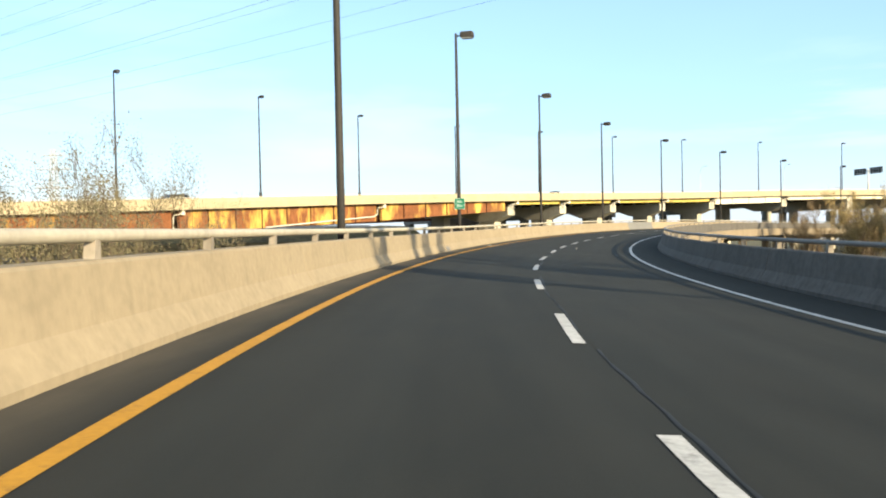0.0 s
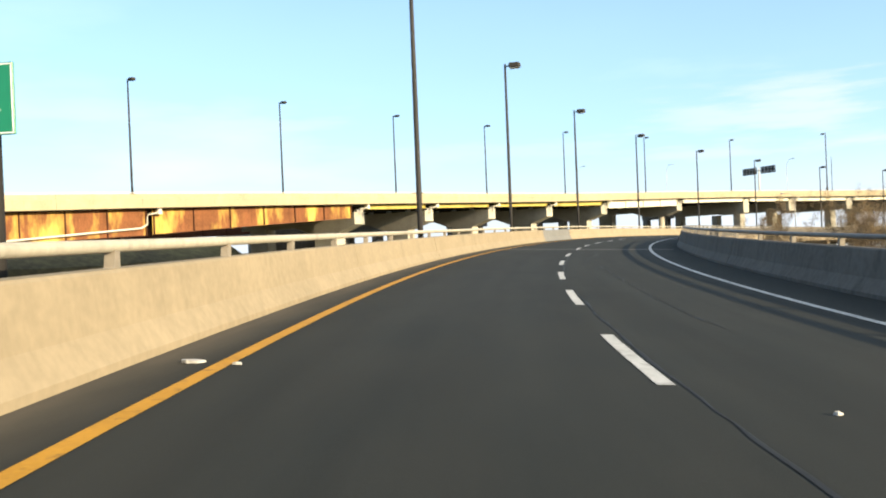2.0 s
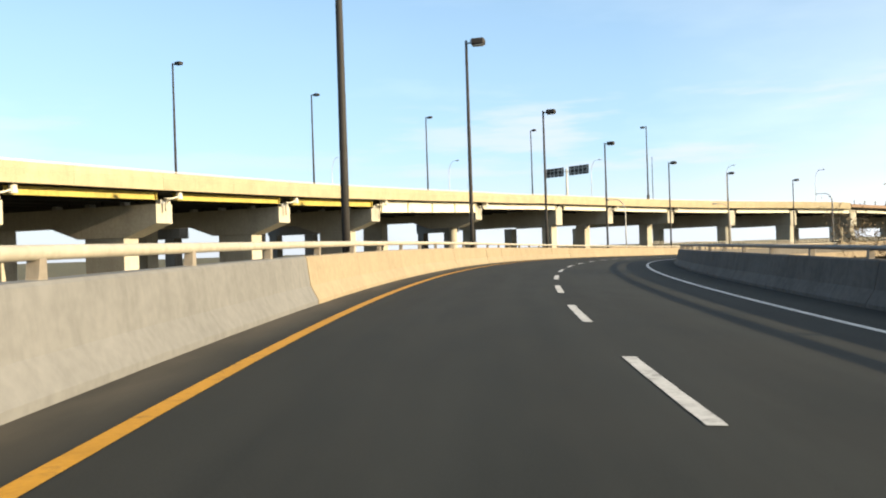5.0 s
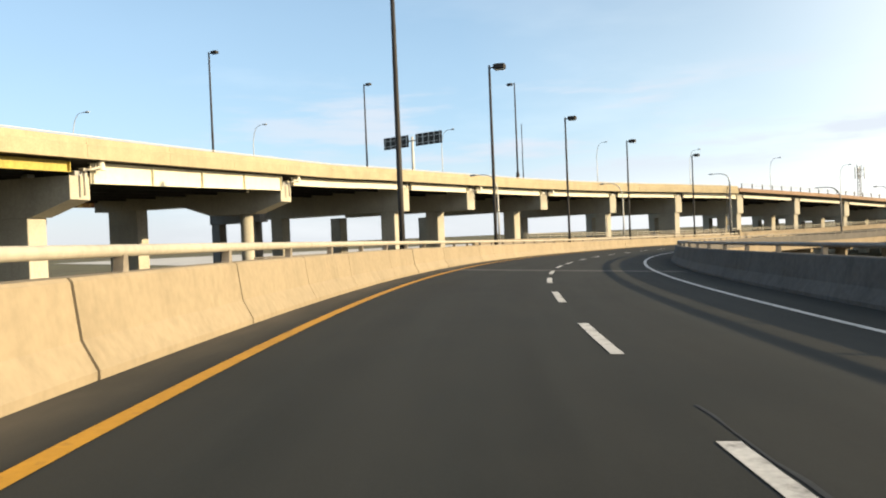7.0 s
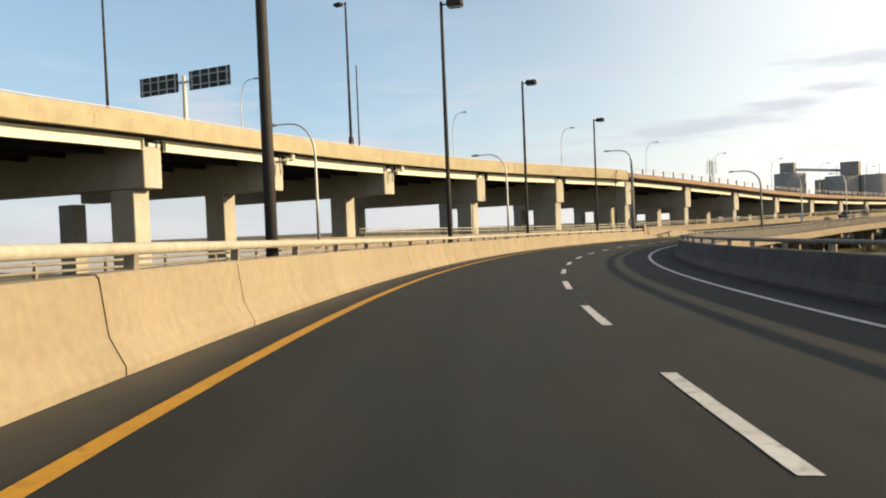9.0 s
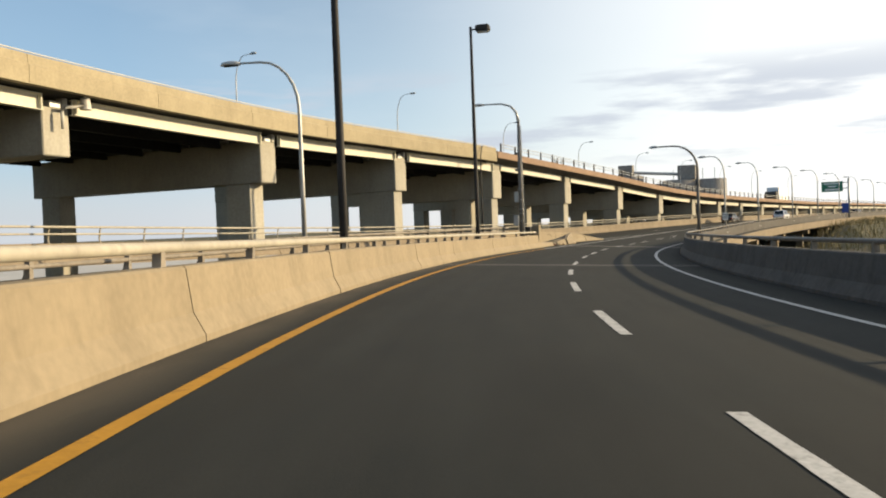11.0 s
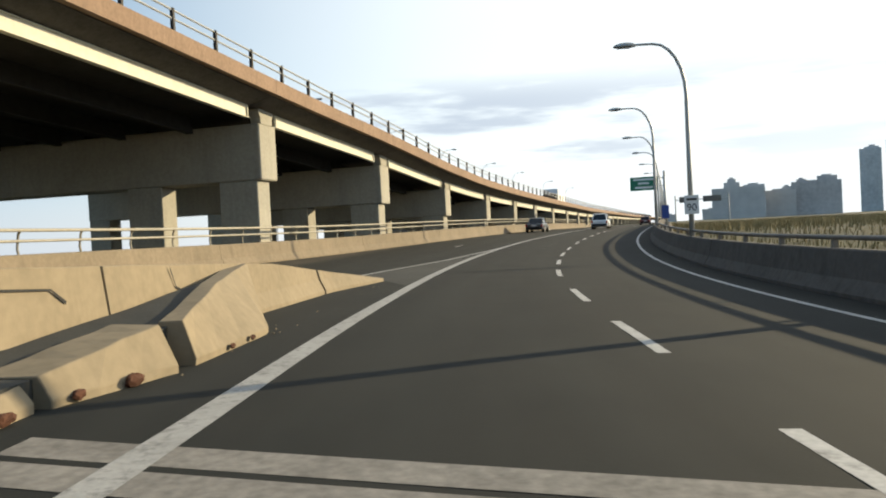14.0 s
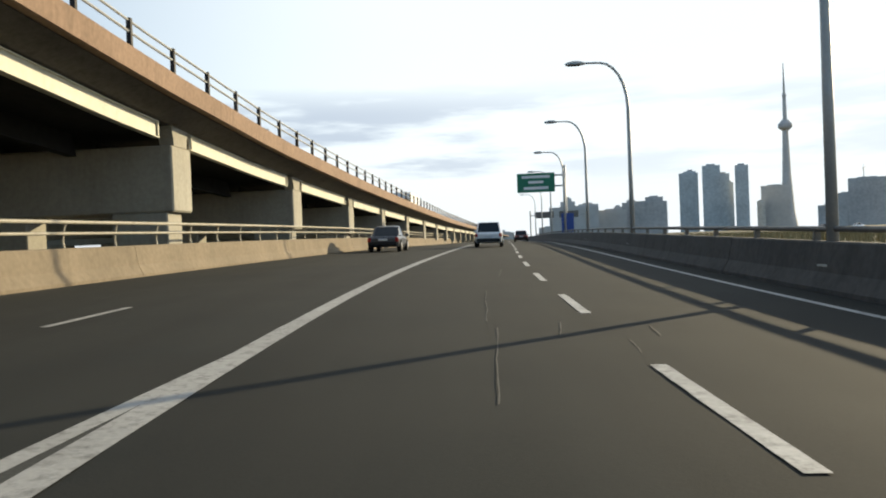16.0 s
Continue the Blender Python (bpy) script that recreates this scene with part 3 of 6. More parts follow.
# the open seam between the lanes
for k, (a, b) in enumerate(((2.5, 9.0), (10.5, 21), (24.5, 34), (36, 52), (59, 70), (80, 93), (122, 131), (170, 176))):
    crack(a, b, lambda s: lerp_table(DASH_U, s) + 0.1, 0.035, "tar", "dark open seam between the two lanes", 0.02, k)
for k, (a, b, u0, u1) in enumerate(((26, 33, 2.4, 3.6), (47, 62, 3.3, 3.0), (66, 76, 2.7, 3.3))):
    crack(a, b, lambda s, a=a, b=b, u0=u0, u1=u1: u0 + (u1 - u0) * (s - a) / (b - a), 0.022, "tar", "thin dark crack in the asphalt", 0.05, 30 + k)
for k, (a, b, u0, u1) in enumerate(((293.2, 297.9, 0.63, 0.72), (288.7, 292.6, 0.54, 0.73), (291.9, 293.1, 1.34, 1.49), (290.7, 291.6, 1.93, 2.02), (291.8, 292.7, 2.38, 2.48), (302, 305, 1.0, 1.1))):
    crack(a, b, lambda s, a=a, b=b, u0=u0, u1=u1: u0 + (u1 - u0) * (s - a) / (b - a), 0.014, "deck_joint", "pale paint dribble on the asphalt", 0.012, 60 + k, "paint_dribble")


def cross_seam(s, u0, u1, w, skew, material, label):
    bm = bmesh.new()
    rnd = random.Random(int(s * 10))
    vr = []
    for u in steps(u0, u1, 0.4):
        k = w * rnd.uniform(0.5, 1.3) / 2
        c = s + skew * (u - u0) / (u1 - u0) + rnd.uniform(-0.03, 0.03)
        vr.append([bm.verts.new(ramp(c + x, u, 0.0042)) for x in (-k, k)])
    for p, q in zip(vr, vr[1:]):
        bm.faces.new((p[0], p[1], q[1], q[0]))
    tagged(part("cross_seam", bm, material), label, "road crack", kind="structure")


for s, u0, u1, w, skew, m, lab in ((36.15, 2.05, 4.2, 0.13, 0.0, "seam", "pale worn seam across the lane"),):
    cross_seam(s, u0, u1, w, skew, m, lab)

for js, slabs, lean, m in ((77.5, ((-0.31, 0.19), (0.31, 0.21)), 0.0, "deck_joint"), (155.1, ((-0.31, 0.19), (0.31, 0.21)), 0.0, "deck_joint"), (223.7, ((-0.31, 0.19), (0.31, 0.21)), 0.0, "deck_joint"),
                           (252.3, ((-0.24, 0.19), (0.24, 0.19)), -0.25, "joint_pale")):
    bm = bmesh.new()
    for off, hw in slabs:
        vr = [[bm.verts.new(ramp(js + off + a + lean * u, u, 0.005)) for a in (-hw, 0, hw)] for u in steps(-2.55, 6.4, 0.3)]
        for p, q in zip(vr, vr[1:]):
            for k in (0, 1):
                bm.faces.new((p[k], p[k + 1], q[k + 1], q[k]))
    tagged(part("deck_joint", bm, m), "pale concrete expansion joint across the road", "deck joint", kind="structure")


# ---- ramp barriers ----
SEG = 14.0
def right_base(s):
    return lerp_table([(-60, 6.75), (130, 6.75), (240, 6.5), (296, 6.1), (700, 6.1)], s)


LEFT_PROFILE = [(0.0, 0.0), (0.0, 0.075), (-0.14, 0.32), (-0.22, 0.80), (-0.25, 0.83), (-0.46, 0.83), (-0.49, 0.80), (-0.52, 0.0)]


def barrier(name, a, b, uf, sign, material, label, joints=()):
    root = thing(name, label, "barrier", kind="structure")
    cuts = [a, *[j for j in joints if a < j < b], b]
    cuts = [c for p, q in zip(cuts, cuts[1:]) for c in (steps(p, q, SEG)[:-1] if q - p > SEG * 1.4 else [p])] + [b]
    rnd = random.Random(len(cuts))
    for s, e in zip(cuts, cuts[1:]):
        bm = bmesh.new()
        g0, g1 = (rnd.uniform(0.006, 0.02) for k in range(2))
        dz, du = rnd.uniform(-0.006, 0.006), rnd.uniform(-0.006, 0.006)
        strip(bm, s + g0, e - g1, lambda q: [(uf(q) + sign * x + du, v + (dz if v > 0.5 else 0)) for x, v in LEFT_PROFILE], 2.05)
        # one length of the left barrier gets a darker grey
        dark_length = 95.3 < (s + e) / 2 < 104.2 and sign > 0 and a < 0
        part("barrier_segment", bm, "concrete_darkgrey" if dark_length else material, root, "length of darker grey concrete" if dark_length else "")
    bm = bmesh.new()
    strip(bm, a + 0.05, b - 0.05, lambda q: [(uf(q) + sign * x, v) for x, v in [(-0.03, 0.0), (-0.03, 0.07), (-0.17, 0.33), (-0.25, 0.78), (-0.45, 0.78), (-0.48, 0.0)]], 2.05)
    part("joint_filler", bm, "joint", root, "dark filler in the joints")
    return root


POST = 248.3
barrier("barrier_left", -36 + 0.6, POST, lambda s: U_LEFT, 1, "concrete", "sunlit beige concrete barrier cast in lengths with dark joints",
        (15.5, 35.5, 55.0, 77.4, 95.3, 104.2, 123.8, 127.2, 131.8, 136.0, 139.6, 143.2, 148.0, 151.6, 155.3, 157.4, 162.3, 165.6, 169.2, 176.9, 183.5, 190.0, 196.7, 203.5, 210.4, 215.6, 220.2, 224.1, 226.9, 231.9, 235.8, 241.2, 244.3))
# darker than the left barrier's concrete to stand in for its shade
barrier("barrier_right", -36, 640, right_base, -1, "concrete_shaded_dirty", "streaked concrete barrier along the inside of the bend, its shade put into the colour")
barrier("barrier_far_left", 206, 640, lambda s: lerp_table(MERGE_LEFT, s), 1, "concrete_old", "weathered beige concrete barrier beside the joining lane")


def build_barrier_patch():
    bm = bmesh.new()
    rings = [[ramp(s, U_LEFT + x + q, v) for x, v, q in ((0.004, 0.01, 0), (0.004, 0.075, 0), (-0.075, 0.21, 0), (-0.09, 0.21, 0), (-0.02, 0.01, 0))] for s in (35.55, 35.95, 36.4)]
    add_sweep(bm, rings)
    tagged(part("barrier_patch", bm, "old_steel"), "scuffed grey steel plate at the foot of the barrier", "steel plate")


build_barrier_patch()


def rail(name, a, b, uf, v, r, gap, material, label, double=False, curved=False):
    root = thing(name, label, "railing", kind="structure")
    bm = bmesh.new()
    add_tube(bm, [ramp(s, uf(s), v) for s in steps(a, b, 2.0)], r, 10)
    part("rail_pipe", bm, material, root, smooth=True)
    if double:
        bm = bmesh.new()
        add_tube(bm, [ramp(s, uf(s), v - 0.26) for s in steps(a, b, 2.0)], r * 0.8, 8)
        part("rail_pipe", bm, material, root, smooth=True)
    s = a + gap * 0.4
    while s < b:
        bm = bmesh.new()
        base = 0.8
        if curved:
            add_tube(bm, [ramp(s, uf(s) - 0.06, base), ramp(s, uf(s) - 0.10, base + 0.18), ramp(s, uf(s) - 0.06, v - 0.1), ramp(s, uf(s), v)], 0.035, 6)
        else:
            rings = [[ramp(s + dx, uf(s) + dy, h) for dx, dy in ((-0.06 * k, -0.05), (0.06 * k, -0.05), (0.06 * k, 0.05), (-0.06 * k, 0.05))] for h, k in ((base, 1.5), (base + 0.04, 1.0), (v, 0.7))]
            add_sweep(bm, rings)
        part("rail_post", bm, material if curved else "rail_post", root)
        s += gap
    return root


rail("railing_left", -36, POST - 0.2, lambda s: U_LEFT - 0.36, 1.03, 0.062, 3.05, "rail_paint", "pale painted steel pipe rail on the concrete barrier")
rail("railing_right", -36, 420, lambda s: right_base(s) + 0.36, 1.03, 0.05, 3.05, "old_steel", "galvanised steel pipe rail on the shaded barrier")
rail("railing_far_left", 215, 520, lambda s: lerp_table(MERGE_LEFT, s) - 0.32, 1.42, 0.045, 2.3, "rail_paint", "pale double pipe railing with curved posts", True, True)


# ---- tall lamp posts along the ramp's outside ----
def tall_lamp(height=12.36):
    root = thing("street_lamp", "tall black steel lamp post with a box-shaped head", "street lamp", "tall lamps along the ramp")
    bm = bmesh.new()
    add_tube(bm, [(0, 0, 0), (0, 0, 4), (0, 0, 8), (0, 0, height)], [0.112, 0.102, 0.088, 0.068], 12)
    part("pole", bm, "black_steel", root, smooth=True)
    part("base_plate", box(-0.26, 0.26, -0.26, 0.26, -0.02, 0.05, 0.01), "black_steel", root)
    bm = bmesh.new()
    add_tube(bm, [(0, 0, height - 0.15), (0.32, 0, height - 0.12)], 0.04, 8)
    part("arm", bm, "black_steel", root)
    head = part("lamp_head", box(0.26, 0.98, -0.24, 0.24, height - 0.29, height + 0.05, 0.07), "black_steel", root)
    part("lens", box(0.34, 0.9, -0.18, 0.18, height - 0.31, height - 0.285), "galv", head, "pale glass lens")
    return root


def build_tall_lamps():
    first = tall_lamp()
    first.matrix_world = ramp_pose(21.4, -3.35, -0.85)
    for s in (-2.0, 66.3, 87.9, 109.7, 131.1, 152.6, 172.6, 194.2, 213.8, 234.9):
        copy_thing(first, ramp_pose(s, -3.35, -0.85))
    copy_thing(first, ramp_pose(43.95, -3.7, -0.85))


build_tall_lamps()


# ---- the viaduct ----
PIERS = [77.2, 89.9, 103.6, 118.2, 133.6, 157.6, 176.6, 189.1, 204.4, 220.2, 235.3, 249.7, 265.0, 279.3, 293.4, 306.9, 319.3, 331.5]
while PIERS[-1] < 620:
    PIERS.append(PIERS[-1] + 13.6)
DEPTH = 22.0


def build_viaduct():
    bm = bmesh.new()
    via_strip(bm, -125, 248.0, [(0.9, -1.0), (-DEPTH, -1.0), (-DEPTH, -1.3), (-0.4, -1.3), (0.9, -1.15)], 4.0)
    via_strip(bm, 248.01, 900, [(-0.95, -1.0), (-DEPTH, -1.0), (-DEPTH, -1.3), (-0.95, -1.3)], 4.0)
    tagged(part("viaduct_deck", bm, "soffit_shade"), "underside of the elevated highway, its shade put into the colour", "viaduct deck", kind="structure")
    bm = bmesh.new()
    via_strip(bm, -125, 248.0, [(0.85, -0.998), (-DEPTH + 0.4, -0.998), (-DEPTH + 0.4, -0.93), (0.85, -0.93)], 4.0)
    via_strip(bm, 248.01, 900, [(-0.95, -0.998), (-DEPTH + 0.4, -0.998), (-DEPTH + 0.4, -0.93), (-0.95, -0.93)], 4.0)
    tagged(part("viaduct_road", bm, "asphalt"), "asphalt surface of the elevated highway", "road", kind="structure")
    # parapet lengths: pale up to the change of structure, brown beyond
    root = thing("viaduct_parapet", "sunlit yellowish concrete parapet of the elevated highway", "parapet", kind="structure")
    edges = [-125.0] + [s for s in steps(-120, 248, 7.6)]
    for a, b in zip(edges, edges[1:]):
        bm = bmesh.new()
        via_strip(bm, a + 0.01, b - 0.01, [(1.28, -1.2), (1.30, -0.42), (1.24, -0.38), (1.22, 0.0), (0.98, 0.0), (0.92, -0.95), (0.92, -1.2)], 3.8)
        part("parapet_panel", bm, "concrete_parapet", root)
    root = thing("viaduct_parapet_brown", "brown weathered concrete edge of the elevated highway", "parapet", kind="structure")
    for a, b in zip(steps(248.2, 900, 15.6), steps(248.2, 900, 15.6)[1:]):
        bm = bmesh.new()
        via_strip(bm, a + 0.01, b - 0.01, [(1.26, -0.82), (1.30, -0.25), (1.05, -0.2), (0.9, -0.25), (0.7, -0.6), (-0.94, -0.75), (-0.94, -1.14), (0.1, -1.14), (1.0, -0.82)], 4)
        panel = part("parapet_panel", bm, "deck_brown", root)
        bm = bmesh.new()
        via_strip(bm, a + 0.03, b - 0.03, [(1.0, -0.852), (1.0, -0.826), (0.1, -1.146), (-0.92, -1.146), (-0.92, -1.172), (0.1, -1.172)], 4)
        # darker concrete carries the overhang's shade in its colour
        part("soffit_slab", bm, "concrete_shaded_dirty", panel, "grey stained underside of the deck edge, darkened as if in shade")
    bm = bmesh.new()
    via_strip(bm, -125, 900, [(-DEPTH - 0.3, -1.25), (-DEPTH, -1.25), (-DEPTH, -0.05), (-DEPTH - 0.3, -0.05)], 5.0)
    tagged(part("viaduct_parapet_far", bm, "concrete_old"), "concrete parapet on the far side of the elevated highway", "parapet", kind="structure")
    # railing on the brown part
    root = thing("viaduct_railing", "thin dark steel railing on the elevated highway", "railing", kind="structure")
    for v in (0.22, 0.5):
        bm = bmesh.new()
        add_tube(bm, [via(s, 1.1, v) for s in steps(249, 640, 5)], 0.035, 6)
        part("rail_pipe", bm, "galv", root)
    for s in steps(249, 640, 2.6):
        bm = bmesh.new()
        add_sweep(bm, [[via(s + dx, 1.1 + dy, h) for dx, dy in ((-0.05, -0.06), (0.05, -0.06), (0.05, 0.06), (-0.05, 0.06))] for h in (-0.25, 0.56)])
        part("rail_post", bm, "black_steel", root)
    bm = bmesh.new()
    root = thing("viaduct_handrail", "thin pale steel handrail on the parapet", "railing", kind="structure")
    add_tube(bm, [via(s, 1.1, 0.10) for s in steps(-120, 248, 5)], 0.03, 6)
    part("rail_pipe", bm, "white_steel", root)


build_viaduct()


def girder(a, b, depth, material, label, u=0.25, stiff=3.2, top=-1.22, name="edge_girder", wide=0.17, end=None):
    """A steel plate girder between two piers, with flanges and web stiffeners; its depth may taper to another at the end."""
    root = thing(name, label, "girder", "viaduct girders")
    deep = lambda s: depth + ((end or depth) - depth) * (s - a) / (b - a)
    edge = "rust_dark" if material == "rust" else material
    bm = bmesh.new()
    via_strip(bm, a, b, lambda s: [(u - 0.02, top), (u - 0.02, top - deep(s)), (u, top - deep(s)), (u, top)], 3.0)
    part("web", bm, material, root)
    for upper in (True, False):
        bm = bmesh.new()
        via_strip(bm, a, b, lambda s: [(u + x, (top - 0.03 if upper else top - deep(s)) + y) for x, y in ((-0.17, -0.03), (wide, -0.03), (wide, 0), (-0.17, 0))], 3.0)
        part("flange", bm, edge, root)
    for s in steps(a + 0.1, b - 0.1, stiff):
        bm = bmesh.new()
        add_sweep(bm, [[via(s + dx, u + dy, h) for dx, dy in ((-0.03, 0), (0.03, 0), (0.03, wide + 0.01), (-0.03, wide + 0.01))] for h in (top - deep(s), top - 0.03)])
        part("stiffener", bm, edge, root)
    return root


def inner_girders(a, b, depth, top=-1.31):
    root = thing("inner_girder", "steel girder under the elevated deck, darkened as if in shade", "girder", "inner girders")
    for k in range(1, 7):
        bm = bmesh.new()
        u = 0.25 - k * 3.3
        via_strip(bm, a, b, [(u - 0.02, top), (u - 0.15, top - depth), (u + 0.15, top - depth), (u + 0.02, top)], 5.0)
        # same near-black colour stands in for shade between the girders
        part("web", bm, "soffit_shade", root)
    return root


def pier(s, cap_top, cap_bottom, form, label):
    """A bent: a deep cap beam across under the deck, on columns."""
    root = thing("pier", label, "pier", "viaduct piers", m=via_pose(s, 0))
    z = via_at(s)[2]
    g = GROUND - 0.6 - z
    w = 0.75
    if form == "hammer":
        bm = bmesh.new()
        deep = cap_bottom - 0.9
        prof = [(0.15, cap_top), (0.15, cap_bottom), (-2.6, deep), (-7.2, deep), (-10, cap_bottom), (-DEPTH + 2, cap_bottom), (-DEPTH + 2, cap_top)]
        add_sweep(bm, [[(x, y, v) for x, v in prof] for y in (-0.8, 0.8)])
        part("cap", bm, "concrete_pier", root)
        if 150 < s < 160:
            bm = bmesh.new()
            add_tube(bm, [(-3.9, 0, g), (-3.9, 0, deep)], 0.55, 20)
            part("column", bm, "concrete_pier", root, "round concrete column", True)
        else:
            part("column", box(-6.6, -2.9, -0.72, 0.72, g, deep, 0.04), "concrete_pier", root)
        part("column", box(-18.5, -15.2, -0.72, 0.72, g, cap_bottom, 0.04), "concrete_pier", root)
    else:
        part("cap", box(-DEPTH + 1.5, 0.12, -w, w, cap_bottom, cap_top, 0.05), "concrete_pier", root)
        if s > 225:
            rear = ((-2.6, 1.7), (-14.8, 1.7)) if s < 255 else ((-4.7, 1.7), (-14.8, 1.7))
            for x, deep in ((-0.12, 3.4), (-18.9, 1.6)) if s < 240 else ((-0.12, 1.8), *rear, (-18.9, 1.6)):
                part("column", box(x - deep, x, -w + 0.06, w - 0.34, g, cap_bottom, 0.04), "concrete_pier", root)
        else:
            front = -4.6 if form == "set_back" else -0.9
            for x in (front, front - 17.0):
                part("column", box(x - 1.9, x, -w + 0.1, w - 0.1, g, cap_bottom, 0.04), "concrete_pier", root)
    if s > 249:
        bm = bmesh.new()
        add_sweep(bm, [[(0.10 + a, y * b, v) for a, y in ((-0.9 * b, -1), (0.0, -1), (0.0, 1), (-0.9 * b, 1))] for v, b in ((cap_top + 0.002, 0.50), (cap_top + 0.25, 0.52), (-1.24, 0.64), (-1.12, 0.64))])
        block = part("pedestal", bm, "concrete_pier", root, "grey stepped bearing block under the deck edge")
        part("bearing_plate", box(-0.5, 0.22, -0.7, 0.7, -1.116, -0.98, 0.01), "rust_dark", block, "dark rusted bearing plate")
        for y in (-0.3, 0.0, 0.3):
            part("anchor_bolt", box(0.15, 0.21, y - 0.03, y + 0.03, -0.98, -0.8), "rust_dark", block)
    else:
        for k in range(0, 4):
            x = -0.1 - 3.3 * k
            part("bearing", box(x - 0.22, x + 0.22, -0.3, 0.3, cap_top, cap_top + 0.3, 0.02), "galv", root)
        part("pedestal", box(-0.3, 0.12, 0.45, 0.74, cap_top + 0.002, cap_top + 0.5, 0.04), "white_steel", root, "pale bearing block")
    return root


CAP_LOW = [(77, -3.45), (158, -3.4), (176.6, -4.25), (189, -4.0), (204, -3.85), (220, -4.3), (250, -4.35), (265, -4.1), (279, -4.0), (294, -3.8), (340, -3.3), (620, -3.0)]


def build_bents():
    # long rusted plate girders first
    for a, b, d, e in ((-125, -40, 3.0, 2.8), (-40, 19.8, 2.6, 2.6), (19.8, 50.0, 2.5, 2.3), (50.0, 76.1, 2.25, 1.5)):
        girder(a + 0.3, b - 0.3, d, "rust", "rusted plate girder with peeling yellow paint", stiff=3.9, end=e)
        inner_girders(a, b, 1.4)
    for a, b in zip(PIERS, PIERS[1:]):
        m, d, lab, gap = "cream_steel", 0.7, "cream painted steel edge girder", 15
        if a < 110:
            m, d, lab = "yellow_steel", 0.5, "shallow steel girder in faded yellow paint"
        elif a < 130:
            m, d, lab = "yellow_steel", 0.6, "shallow steel girder in faded yellow paint"
        elif a < 140:
            d, lab, gap = 1.2, "long cream painted plate girder with stiffeners", 5.0
        if a > 249:
            girder(a + 0.8, b - 1.5, 0.5, m, lab, u=0.06, stiff=gap, top=-1.18, wide=0.05)
        else:
            girder(a + 0.8, b - 0.9, d, m, lab, stiff=gap, top=-1.27)
        if a < 420:
            inner_girders(a + 0.8, b - 0.8, d, -1.31)
    for s in PIERS:
        top = -2.08 if s < 165 else -1.75
        low = lerp_table(CAP_LOW, s)
        form = "hammer" if s < 165 else ("set_back" if 185 < s < 215 else "flush")
        pier(s, top, low, form, "hammerhead concrete pier in shade" if form == "hammer" else "concrete pier with its end face in warm sun")

build_bents()


# ---- end of the left barrier, broken by traffic ----
BACK_LINE = [(248.2, -4.95), (252, -4.25), (254, -3.88), (257, -3.5), (261, -3.27), (265, -3.12), (268.4, -2.62)]
BACK_TOP = [(248.2, 1.03), (254, 1.0), (257.6, 0.9), (260, 0.82), (262, 0.74), (264.6, 0.5), (266.5, 0.3), (268.4, 0.10)]
FILL_TOP = [(249.2, 0.29), (252.6, 0.26), (254.0, 0.22), (256.0, 0.38), (258.5, 0.62), (259.7, 0.74)]


